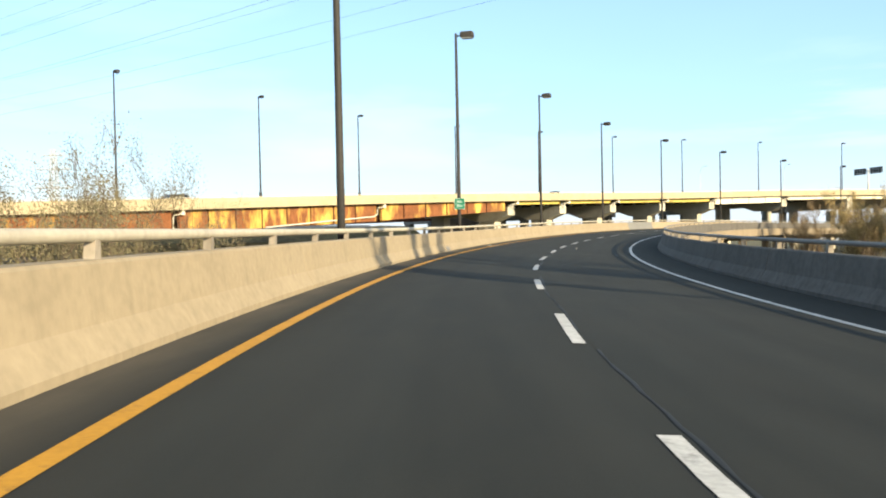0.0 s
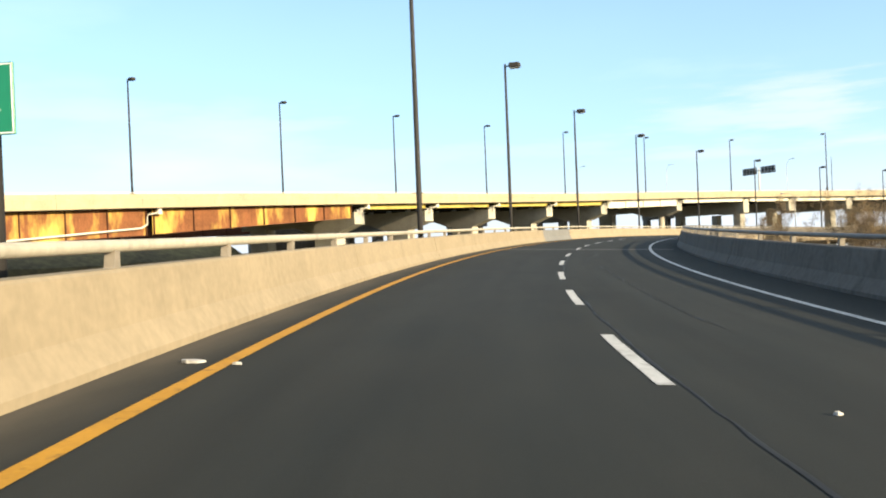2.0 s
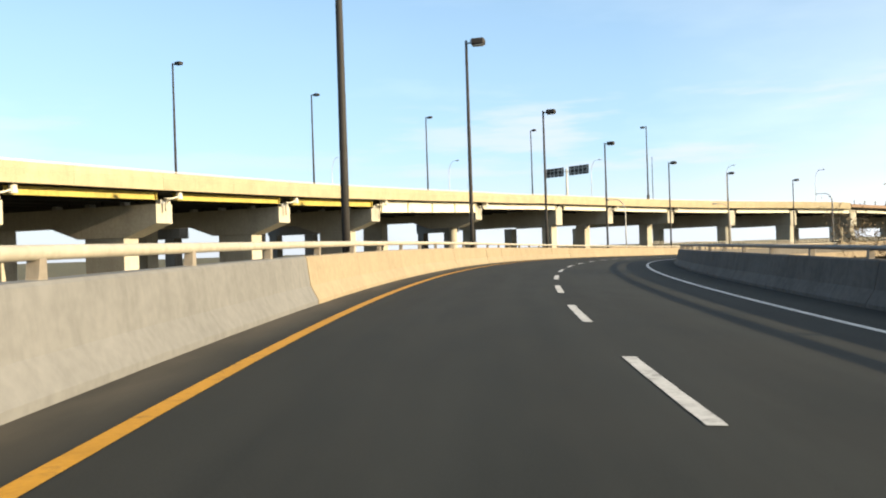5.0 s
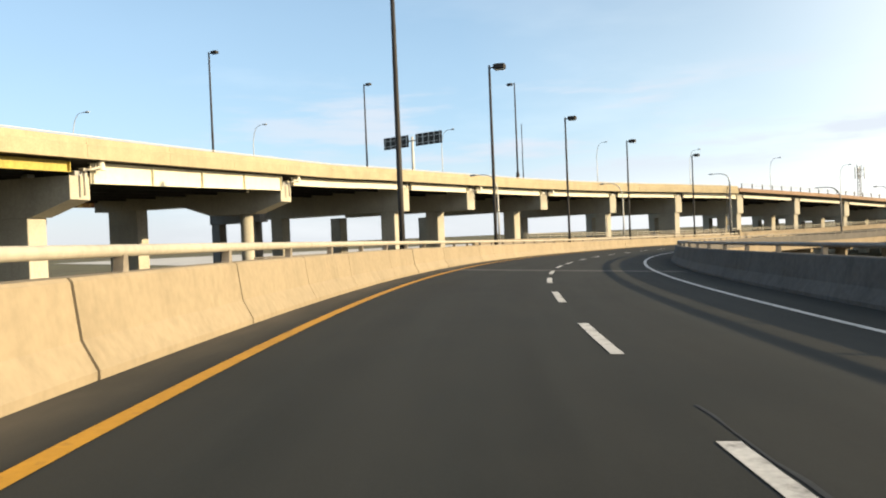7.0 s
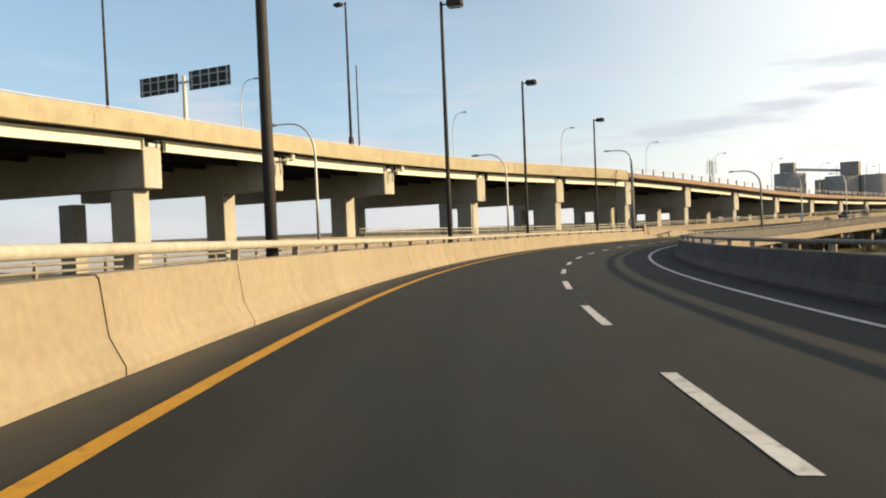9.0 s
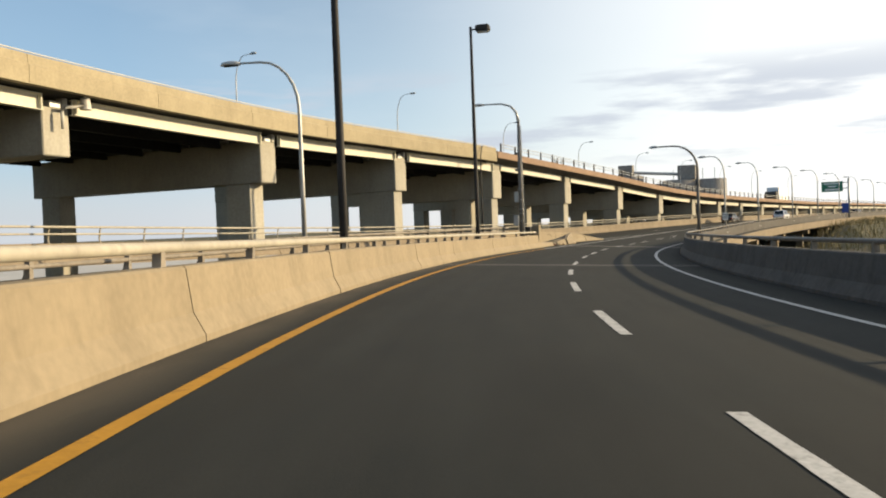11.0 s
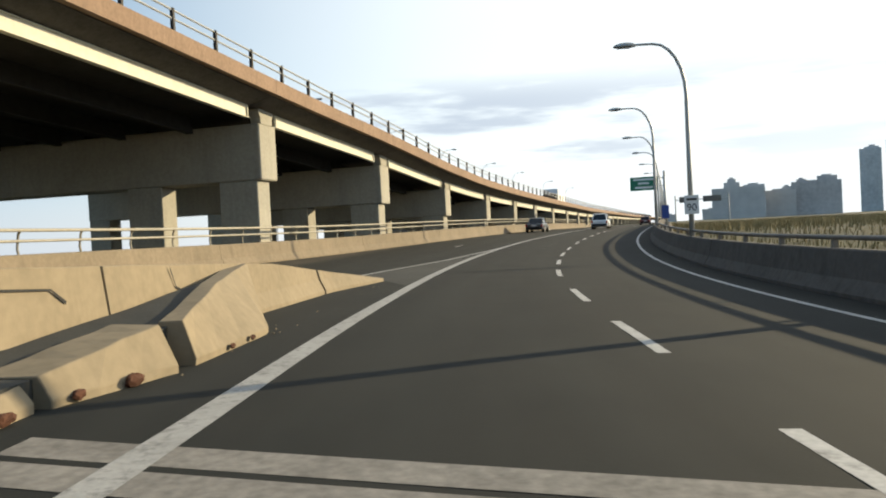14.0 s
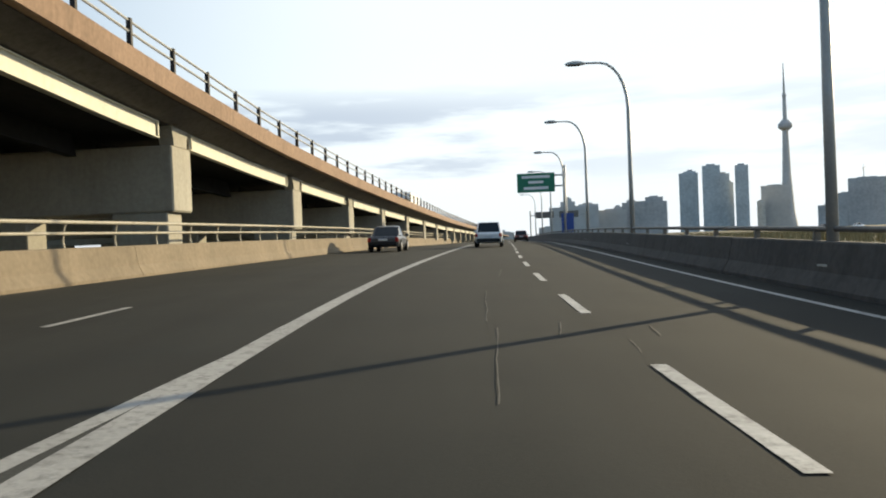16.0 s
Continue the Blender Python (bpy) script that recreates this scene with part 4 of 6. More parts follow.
def build_nose():
    root = thing("barrier_end_post", "tall wedge-shaped concrete end of the barrier", "barrier end")
    prof = lambda h: [(U_LEFT, 0.0), (U_LEFT, 0.075), (U_LEFT - 0.14, min(0.32, h)), (U_LEFT - 0.13 - 0.04 * h, h + 0.001), (U_LEFT - 0.62, h), (U_LEFT - 0.66, 0.0)]
    bm = bmesh.new()
    add_sweep(bm, [[ramp(s, u, v) for u, v in prof(h)] for s, h in ((POST + 0.015, 1.50), (POST + 0.45, 1.52), (POST + 0.50, 1.47), (249.3, 0.36), (249.34, 0.30))])
    part("post", bm, "concrete", root)
    rnd = random.Random(8)
    root = thing("broken_barrier", "cracked concrete barrier with its low toe crushed and tapering to the road", "barrier", kind="structure")

    def run(name, rows, material, label, rough=0.012):
        """A broken length: rows of station and cross-section, corners chipped."""
        bm = bmesh.new()
        rings = []
        for s, sec in rows:
            rings.append([ramp(s + rnd.uniform(-rough, rough) * 2, u + rnd.uniform(-rough, rough), v + (rnd.uniform(-rough, rough) if v > 0.02 else 0)) for u, v in sec])
        add_sweep(bm, rings)
        bmesh.ops.bevel(bm, geom=list(bm.edges), offset=0.008, segments=1, affect="EDGES")
        return part(name, bm, material, root, label)

    def toe(a, b, u0, u1, h0, h1, name, label, d=0.35):
        rows = []
        for s in steps(a, b, d):
            t = (s - a) / (b - a)
            u, h = u0 + (u1 - u0) * t, h0 + (h1 - h0) * t
            rows.append((s, [(u, -0.02), (u - 0.01, 0.07), (u - 0.04 - 0.3 * h, h), (u - 0.62, h - 0.005), (u - 0.64, -0.02)]))
        return run(name, rows, "concrete", label)

    toe(249.36, 252.62, -2.67, -2.77, 0.31, 0.27, "toe_length", "low sloping toe left of the broken barrier")
    toe(252.82, 254.0, -2.86, -2.89, 0.15, 0.20, "toe_length", "small crushed piece of the toe", 0.2)
    toe(254.14, 255.62, -2.84, -2.50, 0.23, 0.44, "toe_length", "crushed piece of the toe", 0.25)
    # the last piece leans into the wall behind
    run("toe_length", [(s, [(u, -0.02), (u - 0.01, 0.08), (w, h), (w - 0.22, h - 0.01), (w - 0.3, -0.02)]) for s, u, w, h in
                       ((255.98, -2.47, -2.60, 0.44), (256.6, -2.46, -2.72, 0.49), (257.4, -2.45, -2.88, 0.56), (258.3, -2.44, -3.06, 0.65), (258.55, -2.50, -3.10, 0.67), (259.6, -2.86, -3.28, 0.75), (260.6, -3.2, -3.42, 0.79))],
        "concrete", "cracked piece leaning on the wall behind")
    # the taller wall behind, cracked into panels
    for a, b in ((248.2, 253.45), (253.5, 256.75), (256.79, 264.5), (264.62, 268.4)):
        rows = []
        for s in steps(a, b, 0.5):
            u, h = lerp_table(BACK_LINE, s), lerp_table(BACK_TOP, s)
            rows.append((s, [(u, -0.02), (u - 0.01, min(0.07, h * 0.6)), (u - 0.13 * min(1, h / 0.4), min(0.3, h * 0.8)), (u - 0.13 - 0.1 * h, h), (u - 0.2 - 0.28 * h, h), (u - 0.26 - 0.3 * h, -0.02)]))
        run("wall_panel", rows, "concrete", "", 0.006)
    bm = bmesh.new()
    add_sweep(bm, [[ramp(s, lerp_table(BACK_LINE, s) - 0.05 + x * (1 if v > 0 else 0.6), v * lerp_table(BACK_TOP, s)) for x, v in ((0.0, 0.0), (-0.13, 0.3), (-0.22, 0.9), (-0.3, 0.9), (-0.3, 0.0))] for s in steps(248.4, 268.0, 1.0)])
    part("crack_filler", bm, "joint", root, "dark open cracks between the panels")
    # grey packing between the toe and the wall, with a worn line of paint on it
    bm = bmesh.new()
    rings = []
    for s in steps(249.26, 259.7, 0.5):
        f = lerp_table([(249.2, -2.82), (252.6, -2.9), (254, -3.02), (255.6, -2.75), (256, -2.72), (257.4, -2.96), (259.7, -3.36)], s)
        h = lerp_table(FILL_TOP, s) - 0.012 + rnd.uniform(-0.01, 0.01)
        g = lerp_table(BACK_LINE, s) - 0.05
        rings.append([ramp(s, u, v) for u, v in ((f, -0.02), (f, h), ((f + g) / 2, h + rnd.uniform(-0.02, 0.01)), (g, h), (g, -0.02))])
    add_sweep(bm, rings)
    part("packing", bm, "gore", root, "rough grey packing between toe and wall")
    for k in range(9):
        s = 250.2 + k * 0.27
        bm = bmesh.new()
        add_sweep(bm, [[ramp(q, -3.26 + (q - 250.2) * 0.075 + x, lerp_table(FILL_TOP, q) + v) for x, v in ((-0.025, -0.03), (-0.025, 0.012), (0.025, 0.012), (0.025, -0.03))] for q in (s, s + 0.2)])
        part("paint_line", bm, "paint_worn", root, "worn white paint on the packing")
    # hairline cracks in the wall panels
    for pts in (((250.9, 0.72), (252.0, 0.66), (252.9, 0.58), (253.42, 0.52)), ((251.0, 0.66), (251.15, 0.3)), ((255.2, 0.78), (255.9, 0.74), (256.1, 0.6)), ((258.2, 0.84), (258.3, 0.6), (258.45, 0.55))):
        bm = bmesh.new()
        vr = []
        for s, v in pts:
            u = lerp_table(BACK_LINE, s) - 0.10 - 0.1 * v
            w = rnd.uniform(0.008, 0.016)
            vr.append([bm.verts.new(ramp(s + w * 0.6, u, v + w)), bm.verts.new(ramp(s - w * 0.6, u, v - w))])
        for a, b in zip(vr, vr[1:]):
            bm.faces.new((a[0], b[0], b[1], a[1]))
        part("hairline_crack", bm, "tar", root, "thin dark crack")
    # chipped hollows along the foot
    for s, u, r in ((252.72, -2.78, 0.16), (253.6, -2.86, 0.08), (254.4, -2.78, 0.07), (255.0, -2.63, 0.10), (256.9, -2.42, 0.05), (257.6, -2.41, 0.05)):
        bm = bmesh.new()
        bmesh.ops.create_icosphere(bm, subdivisions=2, radius=r, matrix=ramp_pose(s, u, 0.06) @ Matrix.Diagonal((0.5, 1.4, 0.6, 1)))
        for v in bm.verts:
            v.co += Vector((rnd.uniform(-1, 1), rnd.uniform(-1, 1), rnd.uniform(-1, 1))) * r * 0.12
        part("chipped_hollow", bm, "rust_dark", root, "dark rusty hollow where the concrete spalled")
    for k in range(14):
        s, u = rnd.uniform(252.4, 268), U_LEFT + rnd.uniform(-0.1, 0.4)
        r = rnd.uniform(0.010, 0.026)
        bm = bmesh.new()
        bmesh.ops.create_icosphere(bm, subdivisions=1, radius=r)
        for v in bm.verts:
            v.co *= rnd.uniform(0.6, 1.2)
        ob = part("rubble", bm, "concrete_old")
        ob.matrix_world = Matrix.Translation(ramp(s, u, r * 0.5))
        tagged(ob, "small chip of broken concrete on the road edge", "rubble", "concrete rubble")


build_nose()


def build_joining_parapet():
    uf = lambda s: lerp_table(MERGE_RIGHT, s) + 0.1
    vf = lambda s: lerp_table(DIP, s) - 0.1
    root = thing("parapet_joining_lane", "low concrete kerb wall beside the joining lane", "parapet", kind="structure")
    for a, b in zip(steps(172, 248, 9.5), steps(172, 248, 9.5)[1:]):
        bm = bmesh.new()
        strip(bm, a + 0.01, b - 0.01, lambda s: [(uf(s) - 0.2, -0.8), (uf(s) + 0.25, -0.8), (uf(s) + 0.25, 0.8 + vf(s)), (uf(s) - 0.2, 0.8 + vf(s))], 2.5)
        part("wall_panel", bm, "concrete_old", root)
    root = thing("railing_joining_lane", "weathered double pipe railing with heavy cast posts", "railing", kind="structure")
    for v in (1.16, 1.42):
        bm = bmesh.new()
        add_tube(bm, [ramp(s, uf(s) + 0.02, v + vf(s)) for s in steps(172, 248, 2.5)], 0.055, 8)
        part("rail_pipe", bm, "rail_post", root, smooth=True)
    for s in steps(173.2, 247.2, 2.6):
        bm = bmesh.new()
        add_sweep(bm, [[ramp(s + dx, uf(s) + dy, h + vf(s)) for dx, dy in ((-0.06, -0.06 - k), (0.06, -0.06 - k), (0.06, 0.06), (-0.06, 0.06))] for h, k in ((0.78, 0.1), (1.0, 0.02), (1.42, -0.02), (1.5, 0.0))])
        part("rail_post", bm, "rail_post", root)
    ob = part("end_block", box(-0.28, 0.28, -0.65, 0.65, 0, 0.58, 0.03), "dark")
    ob.matrix_world = ramp_pose(248.4, -3.55, 0.82)
    tagged(ob, "dark rubber-faced block at the end of the railing", "crash block")


build_joining_parapet()


# ---- equipment post ----
def build_equipment_post():
    root = thing("equipment_post", "thick steel post with cabinets, bands and cables", "utility pole", m=ramp_pose(247.6, -3.75, -0.4))
    bm = bmesh.new()
    add_tube(bm, [(0, 0, 0), (0, 0, 5), (0, 0, 8.9)], [0.18, 0.15, 0.09], 14)
    pole = part("pole", bm, "old_steel", root, smooth=True)
    bm = bmesh.new()
    add_tube(bm, [(0, 0, 8.8), (-0.12, 0, 9.4), (-0.5, 0, 9.85), (-1.1, 0, 10.05), (-2.4, 0, 10.1)], [0.1, 0.085, 0.07, 0.06, 0.05], 8)
    part("arm", bm, "galv", root, smooth=True)
    bm = bmesh.new()
    bmesh.ops.create_uvsphere(bm, u_segments=12, v_segments=8, radius=1.0)
    for v in bm.verts:
        v.co = Vector((v.co.x * 0.42 - 2.7, v.co.y * 0.16, max(v.co.z, -0.35) * 0.13 + 10.08))
    part("lamp_head", bm, "galv", root, smooth=True)
    part("cabinet", box(-0.5, -0.2, -0.17, 0.17, 1.9, 2.6, 0.02), "galv", root, "grey steel equipment cabinet")
    part("cabinet", box(-0.42, -0.14, -0.16, 0.16, 3.45, 4.15, 0.02), "galv", root, "small grey cabinet")
    for z in (1.4, 2.2, 2.7, 3.0, 3.6, 4.3):
        bm = bmesh.new()
        bmesh.ops.create_cone(bm, segments=14, radius1=0.192, radius2=0.192, depth=0.03, cap_ends=True, matrix=Matrix.Translation((0, 0, z)))
        part("band", bm, "galv", pole)
    bm = bmesh.new()
    add_tube(bm, [(0.2, 0, 0.5), (0.19, 0, 3), (0.17, 0, 5), (0.14, 0, 8.5)], 0.025, 6)
    part("cable", bm, "galv", root)
    part("camera_box", box(-0.34, -0.1, -0.08, 0.08, 6.6, 6.76, 0.02), "old_steel", root)
    part("camera_box", box(-0.32, -0.1, -0.08, 0.08, 5.5, 5.66, 0.02), "old_steel", root)


build_equipment_post()


# ---- curved-arm lamps ----
def curved_lamp(name, height, reach, label, group, material="galv", r=0.10):
    """A tapered post whose top bends over into an arm along -x with a flat lamp head."""
    root = thing(name, label, "street lamp", group)
    bm = bmesh.new()
    pts = [(0, 0, 0), (0, 0, height * 0.4), (0, 0, height * 0.74)]
    rad = [r, r * 0.88, r * 0.7]
    for k in range(1, 7):
        a = k / 6 * math.pi / 2
        pts.append((-(1 - math.cos(a)) * reach * 0.62, 0, height * 0.74 + math.sin(a) * height * 0.25))
        rad.append(r * (0.7 - 0.25 * k / 6))
    pts.append((-reach, 0, height * 0.992))
    rad.append(r * 0.4)
    add_tube(bm, pts, rad, 10)
    part("pole", bm, material, root, smooth=True)
    bm = bmesh.new()
    bmesh.ops.create_uvsphere(bm, u_segments=12, v_segments=8, radius=1.0)
    for v in bm.verts:
        v.co = Vector((v.co.x * 0.42, v.co.y * 0.16, max(v.co.z, -0.35) * 0.13))
    bmesh.ops.translate(bm, verts=bm.verts, vec=(-reach - 0.3, 0, height * 0.99))
    head = part("lamp_head", bm, "galv", root, smooth=True)
    part("lens", box(-reach - 0.58, -reach - 0.12, -0.1, 0.1, height * 0.99 - 0.07, height * 0.99 - 0.048), "dark", head)
    part("base_flange", box(-0.2, 0.2, -0.2, 0.2, -0.02, 0.06, 0.015), material, root)
    return root


def build_curved_lamps():
    long = curved_lamp("street_lamp_curved", 7.3, 2.9, "thick brown-grey steel street lamp with a long curved arm", "curved lamps on the shaded barrier", "old_steel", 0.14)
    long.matrix_world = ramp_pose(260.6, right_base(260.6) + 0.3, 0.4)
    first = curved_lamp("street_lamp_curved", 7.45, 1.75, "grey steel street lamp with a curved arm", "curved lamps on the shaded barrier")
    first.matrix_world = ramp_pose(278.2, right_base(278.2) + 0.36, 0.4)
    for s in (297.0, 316.2, 333.5, 352.0, 372.0, 394.0, 418.0):
        copy_thing(first, ramp_pose(s, right_base(s) + 0.36, 0.4))
    low = curved_lamp("street_lamp_curved", 7.2, 2.3, "pale steel street lamp with a curved arm beside the joining lane", "curved lamps beside the joining lane", r=0.095)
    low.matrix_world = ramp_pose(222.9, -7.6, 0.4)
    copy_thing(low, ramp_pose(201.5, -12.9, 0.4))
    dark = curved_lamp("street_lamp_curved", 9.4, 2.2, "dark thin street lamp with a curved arm beside the viaduct", "curved lamps beside the joining lane", "black_steel", 0.085)
    dark.matrix_world = Matrix.Translation((165.7, 178.6, -0.4)) @ Euler((0, 0, radians(190))).to_matrix().to_4x4()
    up = curved_lamp("street_lamp_curved", 9.7, 2.0, "slender curved street lamp on the elevated highway", "curved lamps on the elevated highway", r=0.07)
    up.matrix_world = via_pose(180.5, -27.5, -1.38, 180)
    copy_thing(up, via_pose(164.0, -33.0, -1.38, 180))
    for s in (203.5, 235.0, 258.0, 281.0, 304.0, 327.0, 350.0, 376.0, 402.0, 440.0, 480.0):
        copy_thing(up, via_pose(s, -17.5, -0.95, 180))


build_curved_lamps()


def build_viaduct_lamps():
    root = thing("street_lamp", "tall dark lamp post on the elevated highway", "street lamp", "tall lamps on the elevated highway")
    bm = bmesh.new()
    h = 13.3
    add_tube(bm, [(0, 0, 0), (0, 0, 6), (0, 0, h)], [0.13, 0.11, 0.08], 10)
    part("pole", bm, "black_steel", root, smooth=True)
    part("junction_box", box(-0.16, 0.16, -0.16, 0.16, 1.2, 1.9, 0.02), "black_steel", root)
    bm = bmesh.new()
    add_tube(bm, [(0, 0, h - 0.15), (0.45, 0, h - 0.12)], 0.035, 6)
    part("arm", bm, "black_steel", root)
    part("lamp_head", box(0.4, 1.1, -0.25, 0.25, h - 0.26, h + 0.03, 0.05), "black_steel", root)
    root.matrix_world = via_pose(77.5, -13, -0.95)
    for s, tall in ((20.2, 1.26), (40.2, 1.16), (57.3, 1.04)):
        copy_thing(root, via_pose(s, -13, -0.95) @ Matrix.Diagonal((1, 1, tall, 1)))
    for s in (98.3, 119.2, 140.5, 164.0, 185.5):
        copy_thing(root, via_pose(s, -13, -0.95))
    copy_thing(root, via_pose(198.3, 0.6, -1.1, 180))
    mast = thing("mast", "thin dark mast on the elevated highway's parapet", "mast", m=via_pose(200.0, 0.2, -1.0))
    bm = bmesh.new()
    add_tube(bm, [(0, 0, 0), (0, 0, 8.2)], [0.07, 0.05], 8)
    part("pole", bm, "black_steel", mast, smooth=True)


build_viaduct_lamps()


# ---- signs ----
def letters(name, text, size, m, material, parent):
    c = bpy.data.curves.new(name, "FONT")
    c.body, c.size, c.align_x, c.align_y, c.extrude = text, size, "CENTER", "CENTER", 0.002
    tmp = bpy.data.objects.new(name, c)
    me = tmp.to_mesh().copy()
    tmp.to_mesh_clear()
    bpy.data.objects.remove(tmp)
    me.materials.clear()
    me.materials.append(M[material])
    ob = new(name, me)
    ob.parent = parent
    ob.matrix_local = m
    return ob


FACE = Euler((radians(90), 0, 0)).to_matrix().to_4x4()


def build_river_sign():
    root = thing("river_sign", "green sign with white words Don River on a lamp post", "road sign", m=ramp_pose(44.0, -3.66, 0.12, -6))
    panel = part("panel", box(-0.30, 0.30, -0.205, -0.185, 1.84, 2.44, 0.004), "green_sign", root)
    border = bmesh.new()
    for a in ((-0.29, 0.29, 1.85, 1.86), (-0.29, 0.29, 2.42, 2.43), (-0.29, -0.28, 1.862, 2.418), (0.28, 0.29, 1.862, 2.418)):
        add_box(border, a[0], a[1], -0.209, -0.2055, a[2], a[3])
    part("border", border, "white_sign", panel)
    letters("lettering", "Don", 0.165, Matrix.Translation((0, -0.209, 2.25)) @ FACE, "white_sign", root)
    letters("lettering", "River", 0.165, Matrix.Translation((0, -0.209, 2.03)) @ FACE, "white_sign", root)
    for z in (1.95, 2.33):
        part("bracket", box(-0.14, 0.14, -0.184, -0.12, z - 0.03, z + 0.03), "galv", root)


build_river_sign()


def build_speed_sign():
    root = thing("speed_sign", "white speed limit sign reading 90 on a lamp post", "road sign", m=ramp_pose(278.2, right_base(278.2) + 0.36, 0.5, 0))
    panel = part("panel", box(-0.25, 0.25, -0.15, -0.13, 1.12, 1.79, 0.003), "white_sign", root)
    letters("lettering", "90", 0.36, Matrix.Translation((0, -0.154, 1.35)) @ FACE, "dark", root)
    part("legend_bar", box(-0.18, 0.18, -0.154, -0.1505, 1.61, 1.68), "dark", panel)
    for z in (1.25, 1.66):
        part("bracket", box(-0.1, 0.1, -0.129, -0.08, z - 0.03, z + 0.03), "galv", root)


build_speed_sign()


def build_guide_sign():
    s = 358.4
    root = thing("guide_sign", "green overhead guide sign with white legend on a steel arm", "road sign", m=ramp_pose(s, right_base(s) + 0.9, 0.0))
    bm = bmesh.new()
    add_tube(bm, [(0, 0, 0), (0, 0, 7.2)], [0.2, 0.16], 12)
    part("post", bm, "galv", root, smooth=True)
    for z in (5.3, 6.3):
        bm = bmesh.new()
        add_tube(bm, [(0, 0, z), (-4.3, 0, z)], 0.08, 8)
        part("arm", bm, "galv", root)
    panel = part("panel", box(-4.4, -0.9, -0.16, -0.12, 4.75, 6.55, 0.01), "green_sign", root)
    for z, w, h in ((6.2, 2.6, 0.24), (5.7, 1.4, 0.24), (5.15, 2.3, 0.26)):
        part("legend_bar", box(-2.65 - w / 2, -2.65 + w / 2, -0.168, -0.162, z - h / 2, z + h / 2), "white_sign", panel)
    s = 355.0
    root = thing("blue_sign", "blue road sign on a post beside the barrier", "road sign", m=ramp_pose(s, right_base(s) + 0.8, 0.0))
    M["blue_sign"] = mat("blue_sign", (0.02, 0.06, 0.28), 0.4, var=0.05, bump=0)
    part("panel", box(-0.55, 0.55, -0.06, -0.03, 0.9, 2.6, 0.005), "blue_sign", root)
    bm = bmesh.new()
    add_tube(bm, [(0, 0, 0), (0, 0, 2.4)], 0.05, 8)
    part("post", bm, "galv", root)


build_guide_sign()


def build_sign_backs():
    s = 189.1
    root = thing("overhead_sign", "back of two dark sign panels on a T-shaped post", "road sign", m=via_pose(s, -8.7, -0.95, 0))
    bm = bmesh.new()
    add_tube(bm, [(0, 0, 0), (0, 0, 6.6)], [0.2, 0.16], 10)
    part("post", bm, "white_steel", root, smooth=True)
    bm = bmesh.new()
    add_tube(bm, [(-4.6, 0, 6.1), (4.6, 0, 6.1)], 0.1, 8)
    part("arm", bm, "white_steel", root)
    for a, b in ((-4.7, -0.5), (0.7, 4.9)):
        panel = part("panel", box(a, b, -0.16, -0.1, 5.35, 6.85, 0.01), "soffit_shade", root, "dark ribbed back of a sign panel")
        for k in range(5):
            x = a + 0.3 + k * (b - a - 0.6) / 4
            part("rib", box(x - 0.05, x + 0.05, -0.22, -0.162, 5.38, 6.82), "galv", panel)
        for z in (5.7, 6.4):
            part("rib", box(a + 0.05, b - 0.05, -0.25, -0.222, z - 0.04, z + 0.04), "galv", panel)


build_sign_backs()


# ---- vehicles ----
M["glass_dark"] = mat("glass_dark", (0.015, 0.018, 0.02), 0.08, var=0.05, bump=0)
M["tyre"] = mat("tyre", (0.02, 0.02, 0.02), 0.9, var=0.1, bump=0.1)
M["rim"] = mat("rim", (0.45, 0.45, 0.45), 0.35, 0.8, var=0.05, bump=0)
M["tail_red"] = mat("tail_red", (0.35, 0.01, 0.01), 0.25, var=0.05, bump=0)
M["plate"] = mat("plate", (0.6, 0.6, 0.6), 0.5, var=0.03, bump=0)


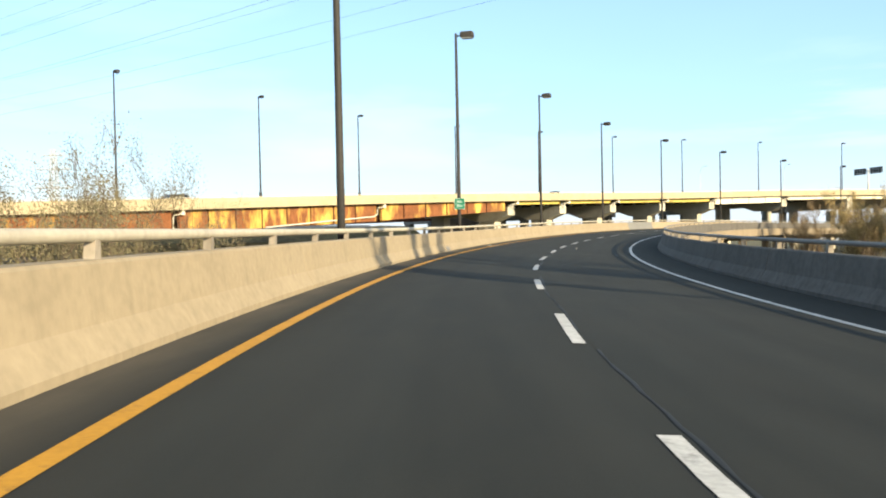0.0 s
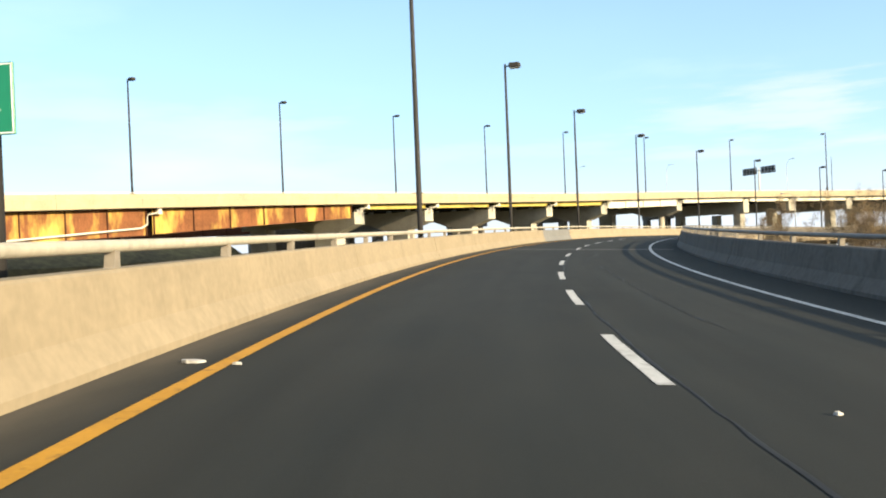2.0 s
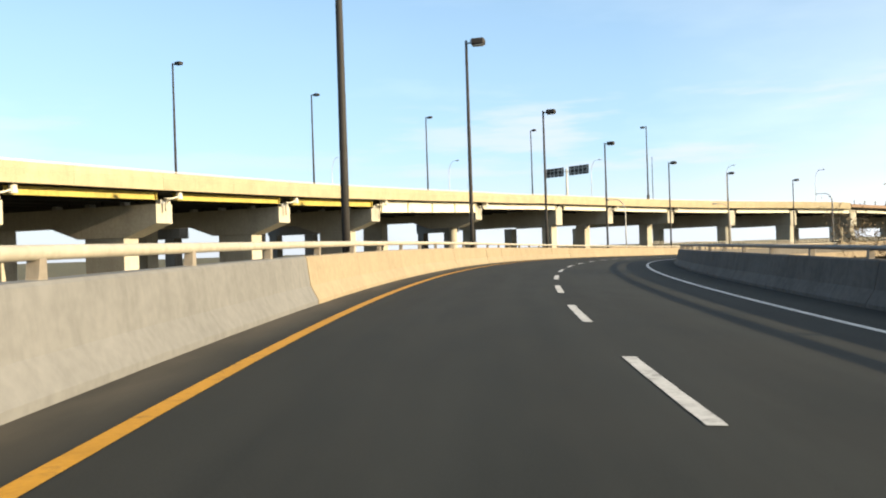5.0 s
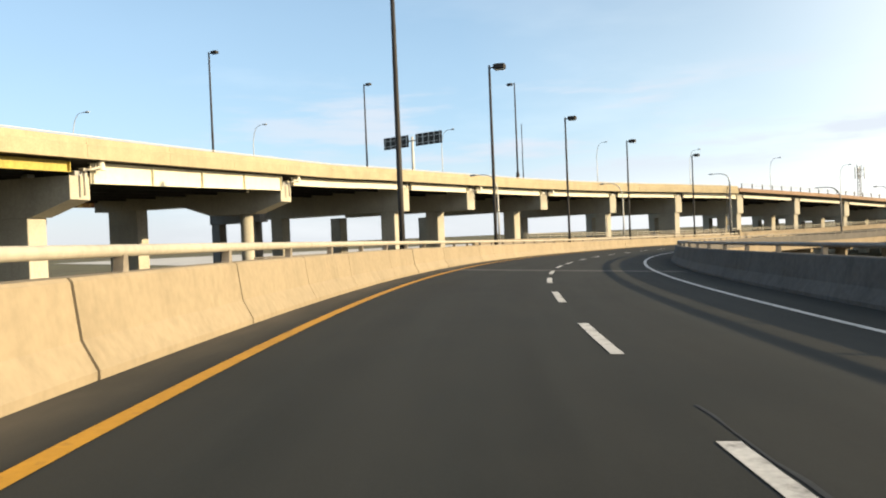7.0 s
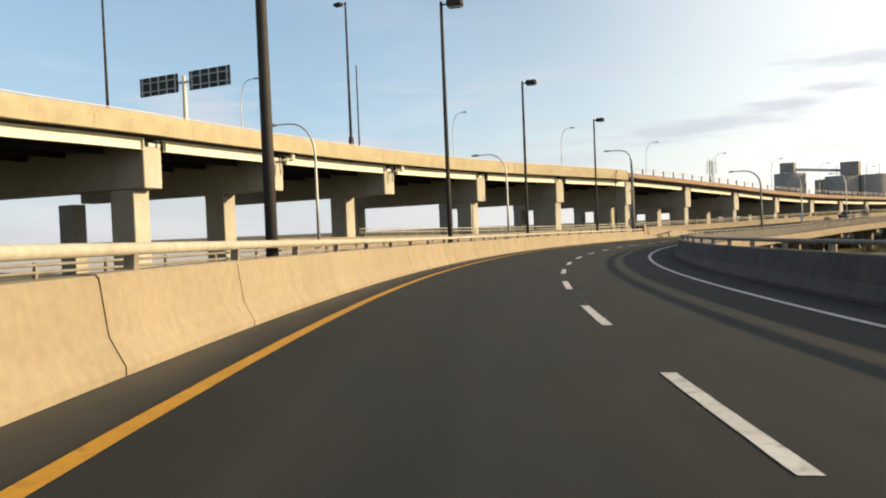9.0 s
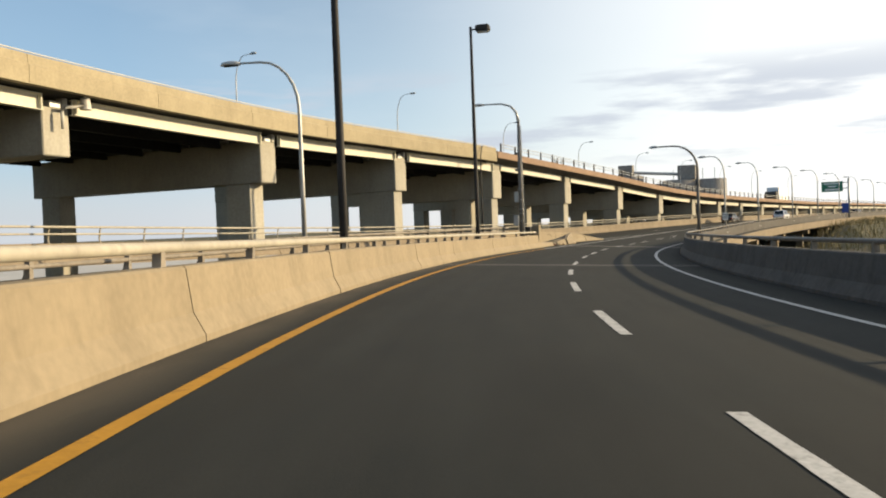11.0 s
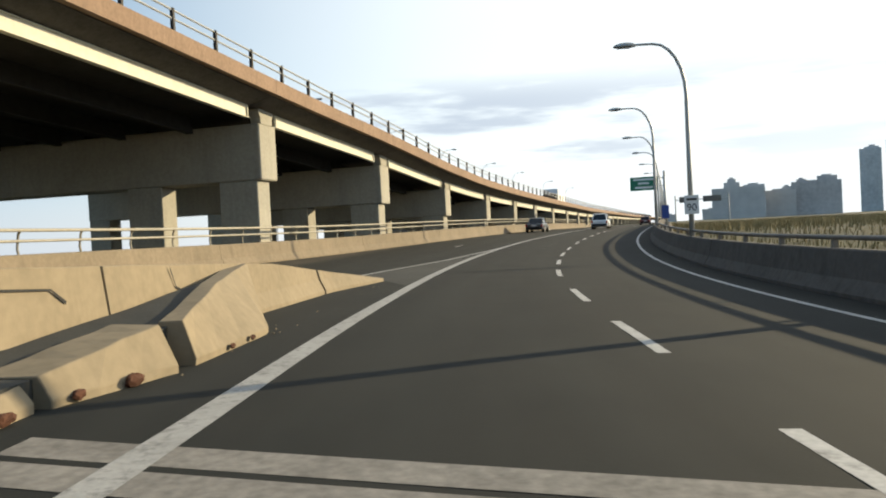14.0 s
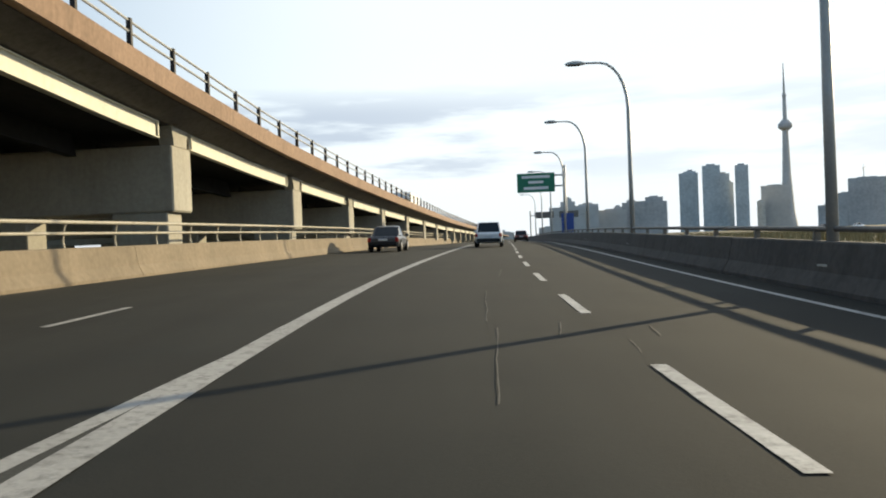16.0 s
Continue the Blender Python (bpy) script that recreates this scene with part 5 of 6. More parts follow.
def car(label, paint, m, length=4.6, width=1.82, height=1.68, suv=True, group=""):
    """A passenger car pointing along +y, standing on z = 0."""
    root = thing("car", label, "car", group, m=m)
    hw, hl = width / 2, length / 2
    belt = height * 0.6
    # body: stations along the car with half width, bottom and top
    st = [(-hl, 0.88, 0.42, belt * 0.86), (-hl + 0.12, 0.97, 0.30, belt * 0.98), (-hl + 0.8, 1.0, 0.26, belt), (0, 1.0, 0.24, belt), (hl - 1.25, 1.0, 0.25, belt * 0.97), (hl - 0.35, 0.95, 0.28, belt * 0.8), (hl, 0.78, 0.36, belt * 0.62)]
    bm = bmesh.new()
    rings = []
    for y, k, z0, z1 in st:
        w = hw * k
        rings.append([(-w * 0.92, y, z0), (-w, y, z0 + 0.16), (-w, y, z1 - 0.14), (-w * 0.9, y, z1), (w * 0.9, y, z1), (w, y, z1 - 0.14), (w, y, z0 + 0.16), (w * 0.92, y, z0)])
    add_sweep(bm, rings)
    body = part("body", bm, paint, root, smooth=False)
    back = -hl + (0.18 if suv else 0.95)
    rear = -hl + (0.55 if suv else 1.55)
    cab = [(back, 0.86, belt - 0.02), (rear, 0.74, height - 0.06), (rear + 0.5, 0.74, height), (hl - 2.1, 0.74, height - 0.05), (hl - 1.2, 0.84, belt - 0.04)]
    bm = bmesh.new()
    add_sweep(bm, [[(-hw * 0.88, y, belt - 0.05), (-hw * k, y, z - 0.04), (-hw * k * 0.9, y, z), (hw * k * 0.9, y, z), (hw * k, y, z - 0.04), (hw * 0.88, y, belt - 0.05)] for y, k, z in cab])
    cabin = part("cabin", bm, "glass_dark", root, "dark window glass")
    bm = bmesh.new()
    add_sweep(bm, [[(-hw * k * 1.01, y, z - 0.035), (-hw * k * 0.9, y, z + 0.012), (hw * k * 0.9, y, z + 0.012), (hw * k * 1.01, y, z - 0.035)] for y, k, z in cab[1:4]])
    part("roof", bm, paint, cabin)
    for sx in (-1, 1):
        for (y0, k0, z0), (y1, k1, z1) in ((cab[0], cab[1]), (cab[3], cab[4])):
            bm = bmesh.new()
            add_tube(bm, [(sx * hw * k0 * 0.98, y0, z0), (sx * hw * k1 * 0.98, y1, z1 - 0.03)], 0.045, 6)
            part("pillar", bm, paint, cabin)
        for y in (-hl + 0.85, hl - 0.9):
            bm = bmesh.new()
            bmesh.ops.create_cone(bm, segments=20, radius1=0.34, radius2=0.34, depth=0.22, cap_ends=True, matrix=Matrix.Translation((sx * (hw - 0.08), y, 0.34)) @ Euler((0, radians(90), 0)).to_matrix().to_4x4())
            wheel = part("wheel", bm, "tyre", root)
            bm = bmesh.new()
            bmesh.ops.create_cone(bm, segments=16, radius1=0.21, radius2=0.19, depth=0.03, cap_ends=True, matrix=Matrix.Translation((sx * (hw + 0.04), y, 0.34)) @ Euler((0, radians(90), 0)).to_matrix().to_4x4())
            part("rim", bm, "rim", wheel)
        z = belt * 0.78
        part("tail_light", box(sx * hw * 0.86 - 0.09, sx * hw * 0.86 + 0.09, -hl - 0.015, -hl + 0.1, z - 0.12, z + 0.12, 0.02), "tail_red", root, "red tail light")
        part("mirror", box(sx * (hw + 0.09) - 0.09, sx * (hw + 0.09) + 0.09, hl - 1.65, hl - 1.5, belt - 0.02, belt + 0.13, 0.02), paint, root)
    part("bumper", box(-hw * 0.86, hw * 0.86, -hl - 0.05, -hl + 0.12, 0.36, 0.58, 0.03), "dark", root)
    part("number_plate", box(-0.26, 0.26, -hl - 0.062, -hl - 0.04, 0.62, 0.75), "plate", root)
    return root


def paint(name, color):
    M[name] = mat(name, color, 0.28, 0.2, var=0.04, bump=0)
    return name


def lane_pose(s, u):
    h = line_at(s)[3]
    p0, p1 = ramp(s - 1, u), ramp(s + 1, u)
    f = (p1 - p0).normalized()
    r = (ramp(s, u + 1) - ramp(s, u)).normalized()
    up = r.cross(f).normalized()
    r = f.cross(up)
    mm = Matrix((r, f, up)).transposed().to_4x4()
    mm.translation = ramp(s, u, 0.005)
    return mm


def via_lane(s, u, back=False):
    return via_pose(s, u, -0.945, 180 if back else 0)


car("white sport utility car with dark rear window in the driving lane", paint("paint_car_white", (0.68, 0.69, 0.70)), lane_pose(338, 0.2))
car("dark grey saloon car in the joining lane", paint("paint_car_grey", (0.06, 0.065, 0.075)), lane_pose(329, -5.4), 4.5, 1.78, 1.45, False)
car("dark red car far ahead on the road", paint("paint_car_red", (0.12, 0.03, 0.025)), lane_pose(392, 3.4), 4.4, 1.78, 1.5, True)
car("black car on the elevated highway behind the parapet", paint("paint_car_black", (0.02, 0.02, 0.023)), via_lane(21.3, -2.9, True), 4.6, 1.8, 1.62, True)
car("silver car on the elevated highway behind the parapet", paint("paint_car_silver", (0.4, 0.41, 0.42)), via_lane(-4.5, -2.9, True), 4.6, 1.8, 1.6, True)
car("dark blue car on the elevated highway", paint("paint_car_blue", (0.03, 0.05, 0.09)), via_lane(93, -4.5, True), 4.5, 1.8, 1.55, False)


def box_truck():
    M["trailer_white"] = mat("trailer_white", (0.80, 0.80, 0.80), 0.5, var=0.05, bump=0.02, dirt=0.15)
    root = thing("truck", "box truck with a pale ribbed body on the elevated highway", "truck", m=via_lane(372, -4.0, True))
    body = part("cargo_box", box(-1.25, 1.25, -5.0, 3.0, 1.1, 3.9, 0.04), "trailer_white", root)
    for k in range(9):
        y = -4.7 + k * 0.9
        part("rib", box(1.252, 1.29, y - 0.04, y + 0.04, 1.15, 3.85), "galv", body)
    cab = part("cab", box(-1.15, 1.15, 3.15, 5.0, 0.7, 3.0, 0.12), "black_steel", root)
    part("windscreen", box(-1.0, 1.0, 5.0, 5.02, 1.8, 2.7), "glass_dark", cab)
    part("chassis", box(-0.6, 0.6, -4.8, 4.6, 0.55, 1.08), "dark", root)
    for y in (-3.8, -2.7, 4.1):
        for sx in (-1, 1):
            bm = bmesh.new()
            bmesh.ops.create_cone(bm, segments=16, radius1=0.5, radius2=0.5, depth=0.3, cap_ends=True, matrix=Matrix.Translation((sx * 1.0, y, 0.5)) @ Euler((0, radians(90), 0)).to_matrix().to_4x4())
            part("wheel", bm, "tyre", root)


box_truck()


def build_yard():
    """Pale gravel beyond the viaduct."""
    bm = bmesh.new()
    rows = [[bm.verts.new((lambda p: (p.x, p.y, ground_height(p.x, p.y) + 0.12))(via(s, u))) for u in (-42, -70, -110, -170, -260, -420)] for s in range(225, 460, 12)]
    for p, q in zip(rows, rows[1:]):
        for k in range(len(p) - 1):
            bm.faces.new((p[k], q[k], q[k + 1], p[k + 1]))
    tagged(part("yard", bm, "pale_gravel"), "sunlit pale gravel yard beyond the viaduct", "ground", kind="structure")


build_yard()


# ---- distance: skyline, silos, tower ----
EYE = Vector((189.0, 165.0, 1.6))
# skyline base colours are lightened to stand in for distance haze
M["tower_glass_hazed"] = mat("tower_glass_hazed", (0.55, 0.56, 0.55), 0.5, var=0.2, scale=0.02, fine=0.15, bump=0)
M["tower_stone"] = mat("tower_stone", (0.50, 0.48, 0.46), 0.8, var=0.2, scale=0.02, fine=0.2, bump=0)
M["tower_concrete"] = mat("tower_concrete", (0.55, 0.53, 0.50), 0.8, var=0.1, scale=0.02, fine=0.1, bump=0)


def bearing(az, dist):
    return Vector((EYE.x + math.sin(radians(az)) * dist, EYE.y + math.cos(radians(az)) * dist, GROUND))


def building(az, wide, top, dist, label, material="tower_glass_hazed", steps_up=((0.0, 1.0, 1.0),)):
    """A far building: bearing, angular width and height in degrees. steps_up: offset, share of width and height for each block."""
    p = bearing(az, dist)
    w = radians(wide) * dist
    h = math.tan(radians(top)) * dist - GROUND
    root = thing("building", label, "building", "city skyline", m=Matrix.Translation(p) @ Euler((0, 0, radians(-az))).to_matrix().to_4x4())
    for off, kw, kh in steps_up:
        bw, bh = w * kw, h * kh
        x = off * w
        block = part("block", box(x - bw / 2, x + bw / 2, -w * 0.3 * kw - 8, w * 0.3 * kw + 8, -2, bh), material, root)
        bm = bmesh.new()
        z = 6.0
        gap = max(3.4, bh / 22)
        while z < bh - 3:
            add_box(bm, x - bw / 2 - 0.25, x + bw / 2 + 0.25, -w * 0.3 * kw - 8.3, -w * 0.3 * kw - 7.9, z, z + gap * 0.35)
            z += gap
        part("facade_relief", bm, material, block)["kind"] = "stuff"
        part("roof_plant", box(x - bw * 0.28, x + bw * 0.22, -5, 5, bh, bh + max(2.5, bh * 0.03)), "tower_stone", block)
    return root


def build_skyline():
    building(115.1, 1.25, 4.15, 2400, "glass apartment tower on the skyline, paled for haze", steps_up=((0, 1, 0.97), (0.1, 0.6, 1.0)))
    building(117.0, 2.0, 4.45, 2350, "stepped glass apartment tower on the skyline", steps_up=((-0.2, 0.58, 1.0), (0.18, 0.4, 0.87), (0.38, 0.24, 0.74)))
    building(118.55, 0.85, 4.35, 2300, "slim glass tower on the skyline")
    building(120.6, 1.75, 2.85, 2500, "broad pale grey office block on the skyline", "tower_concrete")
    building(126.1, 2.3, 3.0, 1900, "unfinished high-rise building on the skyline", "tower_stone", ((0, 1, 1), (-0.55, 0.5, 0.72)))
    building(124.0, 1.7, 1.4, 1500, "low brick building under the skyline", "tower_stone")
    building(107.2, 3.4, 2.75, 1300, "pale grey factory building with an octagonal penthouse", "tower_concrete", ((0, 1, 0.78), (-0.12, 0.3, 0.92), (-0.12, 0.16, 1.0), (0.3, 0.4, 0.84)))
    building(109.9, 1.9, 2.0, 1330, "low grey factory wing under the skyline", "tower_concrete", ((0, 1, 0.9), (0.2, 0.3, 1.0)))
    building(112.1, 3.0, 2.55, 1350, "brown brick mid-rise building under the skyline", "tower_stone", ((0, 1, 0.88), (0.22, 0.4, 1.0), (-0.3, 0.2, 0.95)))
    building(105.6, 1.8, 0.75, 1800, "far low sheds under the skyline", "tower_concrete")
    building(119.7, 0.5, 1.9, 2450, "small slab tower on the skyline", "tower_glass_hazed")
    building(131.0, 3.4, 1.9, 1700, "dark office block on the skyline", "tower_stone")
    building(102.4, 1.0, 0.5, 1900, "far low sheds under the skyline", "tower_concrete")
    # crane over the unfinished block
    p = bearing(125.85, 1890)
    top = math.tan(radians(3.7)) * 1890 - GROUND
    root = thing("tower_crane", "thin grey tower crane over the unfinished high-rise", "crane", m=Matrix.Translation(p))
    bm = bmesh.new()
    add_tube(bm, [(0, 0, -2), (0, 0, top)], 1.1, 4)
    part("mast", bm, "tower_stone", root)
    for a, b, name in (((-9, 9, top - 4), (22, -20, top + 3), "jib"), ((0, 0, top + 6), (20, -18, top + 2.5), "tie_bar"), ((0, 0, top + 6), (-9, 9, top - 4), "tie_bar")):
        bm = bmesh.new()
        add_tube(bm, [a, b], 0.9 if name == "jib" else 0.35, 4)
        part(name, bm, "tower_stone", root)
    # the tall concrete tower with its round pod and mast
    d = 2890
    p = bearing(121.35, d)
    root = thing("observation_tower", "slender concrete observation tower with a round pod and mast", "tower", m=Matrix.Translation(p))
    bm = bmesh.new()
    add_tube(bm, [(0, 0, -2), (0, 0, 60), (0, 0, 180), (0, 0, 335)], [33, 22, 14, 9], 12)
    part("shaft", bm, "tower_concrete", root)
    bm = bmesh.new()
    add_tube(bm, [(0, 0, 330), (0, 0, 337), (0, 0, 343), (0, 0, 352), (0, 0, 358), (0, 0, 366)], [10, 20, 23, 22, 17, 11], 20)
    part("pod", bm, "tower_stone", root)
    bm = bmesh.new()
    add_tube(bm, [(0, 0, 366), (0, 0, 440), (0, 0, 446), (0, 0, 455)], [7, 5.5, 8, 5], 10)
    part("upper_shaft", bm, "tower_concrete", root)
    bm = bmesh.new()
    add_tube(bm, [(0, 0, 455), (0, 0, 500), (0, 0, 555)], [4, 2.8, 1.2], 8)
    part("mast", bm, "white_steel", root)


build_skyline()


def build_silos():
    root = thing("cement_silos", "grey concrete silos with conveyors on their roofs", "silo", m=Matrix.Translation((391, 201, GROUND)))
    for x, y, r, h in ((-2, 5, 5.6, 21.5), (2, -12, 5.8, 19.5), (6, -22, 5.8, 19.5), (14, -6, 5.5, 19)):
        bm = bmesh.new()
        add_tube(bm, [(x, y, -1), (x, y, h)], r, 20)
        part("silo", bm, "silo", root, smooth=True)
    part("head_house", box(-4.5, -0.5, 3, 8, 21.5, 25.5, 0.1), "silo", root)
    part("head_house", box(-1, 5, -18, -12, 19.5, 24.5, 0.1), "silo", root)
    bm = bmesh.new()
    add_tube(bm, [(-2, 5, 23), (3, -14, 21.5)], 0.6, 6)
    part("conveyor", bm, "galv", root)
    for y in (-10, -14, -20, -24):
        bm = bmesh.new()
        add_tube(bm, [(4, y, 19.4), (4, y, 23.5)], 0.12, 5)
        part("mast", bm, "galv", root)


build_silos()


def build_telecom_mast():
    h = 19.2 - GROUND
    root = thing("telecom_mast", "dark lattice telecom mast with panel antennas", "mast", m=Matrix.Translation((309.4, 210.7, GROUND)))
    for a in (90, 210, 330):
        x, y = math.cos(radians(a)), math.sin(radians(a))
        bm = bmesh.new()
        add_tube(bm, [(x * 0.9, y * 0.9, -0.5), (x * 0.45, y * 0.45, h)], 0.09, 6)
        part("leg", bm, "old_steel", root)
    for k in range(14):
        z = h - 0.5 - k * 1.0
        r = 0.45 + 0.45 * (1 - z / h)
        bm = bmesh.new()
        ring = [(math.cos(radians(a)) * r, math.sin(radians(a)) * r, z - (0.8 if j % 2 else 0)) for j, a in enumerate((90, 210, 330, 450))]
        add_tube(bm, ring, 0.05, 4)
        part("brace", bm, "old_steel", root)
    for z in (h - 1.2, h - 3.2):
        for a in (30, 150, 270):
            x, y = math.cos(radians(a)) * 1.5, math.sin(radians(a)) * 1.5
            bm = bmesh.new()
            add_tube(bm, [(0, 0, z), (x, y, z)], 0.05, 4)
            part("bracket", bm, "old_steel", root)
            part("panel_antenna", box(x - 0.16, x + 0.16, y - 0.12, y + 0.12, z - 0.9, z + 0.9, 0.03), "galv", root)
    for x in (-1.9, 2.0):
        bm = bmesh.new()
        add_tube(bm, [(x, 0, h - 2.8), (x, 0, h + 0.8)], 0.05, 5)
        add_tube(bm, [(0, 0, h - 2.6), (x, 0, h - 2.6)], 0.05, 4)
        part("whip_antenna", bm, "old_steel", root)


build_telecom_mast()


# ---- ramp columns ----
def build_ramp_bents():
    for s in steps(8, 338, 15.2):
        m = ramp_pose(s, 0)
        root = thing("ramp_bent", "concrete column bent under the ramp", "pier", "ramp bents", m=m)
        g = GROUND - 0.8 - m.translation.z
        part("cap", box(-2.9, 7.1, -0.5, 0.5, -1.75, -1.18, 0.04), "concrete_old", root)
        for x in (-1.6, 5.9):
            part("column", box(x - 0.42, x + 0.42, -0.38, 0.38, g, -1.75, 0.05), "concrete_old", root)


build_ramp_bents()


# ---- rear highway behind the viaduct ----
def build_rear_deck():
    a, b = 84.0, 216.0
    top = -1.4
    bm = bmesh.new()
    via_strip(bm, a, b, [(-25.5, top), (-35, top), (-35, top - 0.3), (-25.5, top - 0.3)], 4)
    tagged(part("rear_deck", bm, "soffit_shade"), "deck of a rear road behind the piers, darkened as if in shade", "deck", kind="structure")
    bm = bmesh.new()
    via_strip(bm, a, b, [(-25.3, top - 0.35), (-25.5, top - 0.35), (-25.5, top + 0.35), (-25.3, top + 0.35)], 4)
    tagged(part("rear_parapet", bm, "concrete_old"), "low concrete edge of the rear road", "parapet", kind="structure")
    for s in (84, 108, 132, 156, 180):
        e = min(s + 24, b)
        root = thing("rear_girder", "rust-brown steel girder of the rear road", "girder", "rear girders")
        bm = bmesh.new()
        via_strip(bm, s, e - 0.4, [(-25.8, top - 0.32), (-25.8, top - 1.2), (-25.6, top - 1.2), (-25.6, top - 0.32)], 4)
        part("web", bm, "rust", root)
        bent = thing("rear_pier", "grey concrete bent of the rear road", "pier", "rear piers", m=via_pose(s, -25.6))
        z = via_at(s)[2]
        part("cap", box(-9.6, 0.2, -0.7, 0.7, top - 2.9, top - 1.25, 0.05), "concrete_grey", bent)
        for x in (-8.6, -1.6):
            part("column", box(x - 0.8, x + 0.8, -0.6, 0.6, GROUND - 0.8 - z, top - 2.9, 0.04), "concrete_grey", bent)


build_rear_deck()


# ---- white drain pipes on the viaduct ----
def drain(s, drop, run=0.0):
    root = thing("drain_pipe", "white drain pipe and bracket under the parapet", "drain pipe", "viaduct drains")
    bm = bmesh.new()
    add_tube(bm, [via(s, 0.85, -1.2), via(s, 0.85, -1.55), via(s - 0.5, 0.7, -1.7), via(s - 0.9, 0.55, -1.75), via(s - 1.0, 0.5, -2.0), via(s - 1.0, 0.5, -drop)], 0.075, 8)
    part("pipe", bm, "white_steel", root, smooth=True)
    bm = bmesh.new()
    bmesh.ops.create_cone(bm, segments=12, radius1=0.26, radius2=0.2, depth=0.5, cap_ends=True, matrix=Matrix.Translation(via(s + 0.1, 0.75, -1.5)))
    part("funnel", bm, "white_steel", root)
    if run:
        bm = bmesh.new()
        add_tube(bm, [via(s - 1.0, 0.5, -drop), via(s - 1.6, 0.5, -drop - 0.3), via(s - run, 0.5, -drop - 1.0)], 0.085, 8)
        part("run_pipe", bm, "white_steel", root, smooth=True)


for s, d, r in ((20.4, 3.6, 0), (50.6, 2.6, 19), (78.0, 2.4, 0), (90.8, 2.5, 0), (104.4, 2.6, 0), (119.0, 2.8, 0), (134.6, 3.2, 0), (158.6, 3.0, 0), (190.1, 2.8, 0), (205.4, 2.7, 0)):
    drain(s, d, r)


# ---- wires and pylon ----
def build_wires():
    far, near, pull = Vector((-190, 238, 0)), Vector((75, 34, 0)), 5.0
    side = (near - far).normalized().cross(Vector((0, 0, 1)))
    for off, z in ((-9, 27), (-9, 34), (-3, 40), (3, 40), (9, 34), (9, 27), (12, 30), (-12, 31)):
        bm = bmesh.new()
        pts = []
        for k in range(41):
            t = k / 40
            p = far.lerp(near, t) + side * off
            pts.append((p.x, p.y, z + 6 - pull * 4 * t * (1 - t)))
        add_tube(bm, pts, 0.018, 5)
        ob = part("power_line", bm, "dark")
        tagged(ob, "thin dark overhead power line", "power line", "power lines")
    root = thing("pylon", "far steel lattice pylon with cross arms", "pylon", m=Matrix.Translation((-117.7, 262.4, GROUND)))
    for sx in (-1, 1):
        for sy in (-1, 1):
            bm = bmesh.new()
            add_tube(bm, [(sx * 3, sy * 3, -1), (sx * 1, sy * 1, 22), (sx * 0.6, sy * 0.6, 36)], 0.16, 5)
            part("leg", bm, "galv", root)
    for z, w in ((23.5, 6.2), (29.5, 5.6), (34, 3.2)):
        bm = bmesh.new()
        add_tube(bm, [(-w, 0, z), (w, 0, z)], 0.24, 5)
        add_tube(bm, [(-w, 0, z), (0, 0, z + 2), (w, 0, z)], 0.1, 5)
        part("cross_arm", bm, "galv", root)
    for k in range(8):
        z0, z1 = k * 4.4, k * 4.4 + 4.4
        r0, r1 = 3 - z0 * 0.067, 3 - z1 * 0.067
        for sy in (-1, 1):
            bm = bmesh.new()
            add_tube(bm, [(-r0, sy * r0, z0), (r1, sy * r1, z1)], 0.07, 4)
            add_tube(bm, [(r0, sy * r0, z0), (-r1, sy * r1, z1)], 0.07, 4)
            part("brace", bm, "galv", root)


build_wires()


# ---- plants ----
M["bark"] = mat("bark", (0.10, 0.075, 0.055), 0.95, var=0.3, scale=2, fine=20, bump=0.3)
M["leaf_yellow"] = mat("leaf_yellow", (0.115, 0.10, 0.055), 0.8, var=0.35, scale=1.2, fine=4, bump=0)
M["leaf_brown"] = mat("leaf_brown", (0.145, 0.102, 0.051), 0.85, var=0.35, scale=1.2, fine=4, bump=0)
M["leaf_olive"] = mat("leaf_olive", (0.240, 0.180, 0.072), 0.8, var=0.35, scale=1.2, fine=4, bump=0)
M["dry_grass"] = mat("dry_grass", (0.288, 0.216, 0.080), 0.9, var=0.35, scale=0.5, fine=4, bump=0, tint=(0.23, 0.19, 0.10))


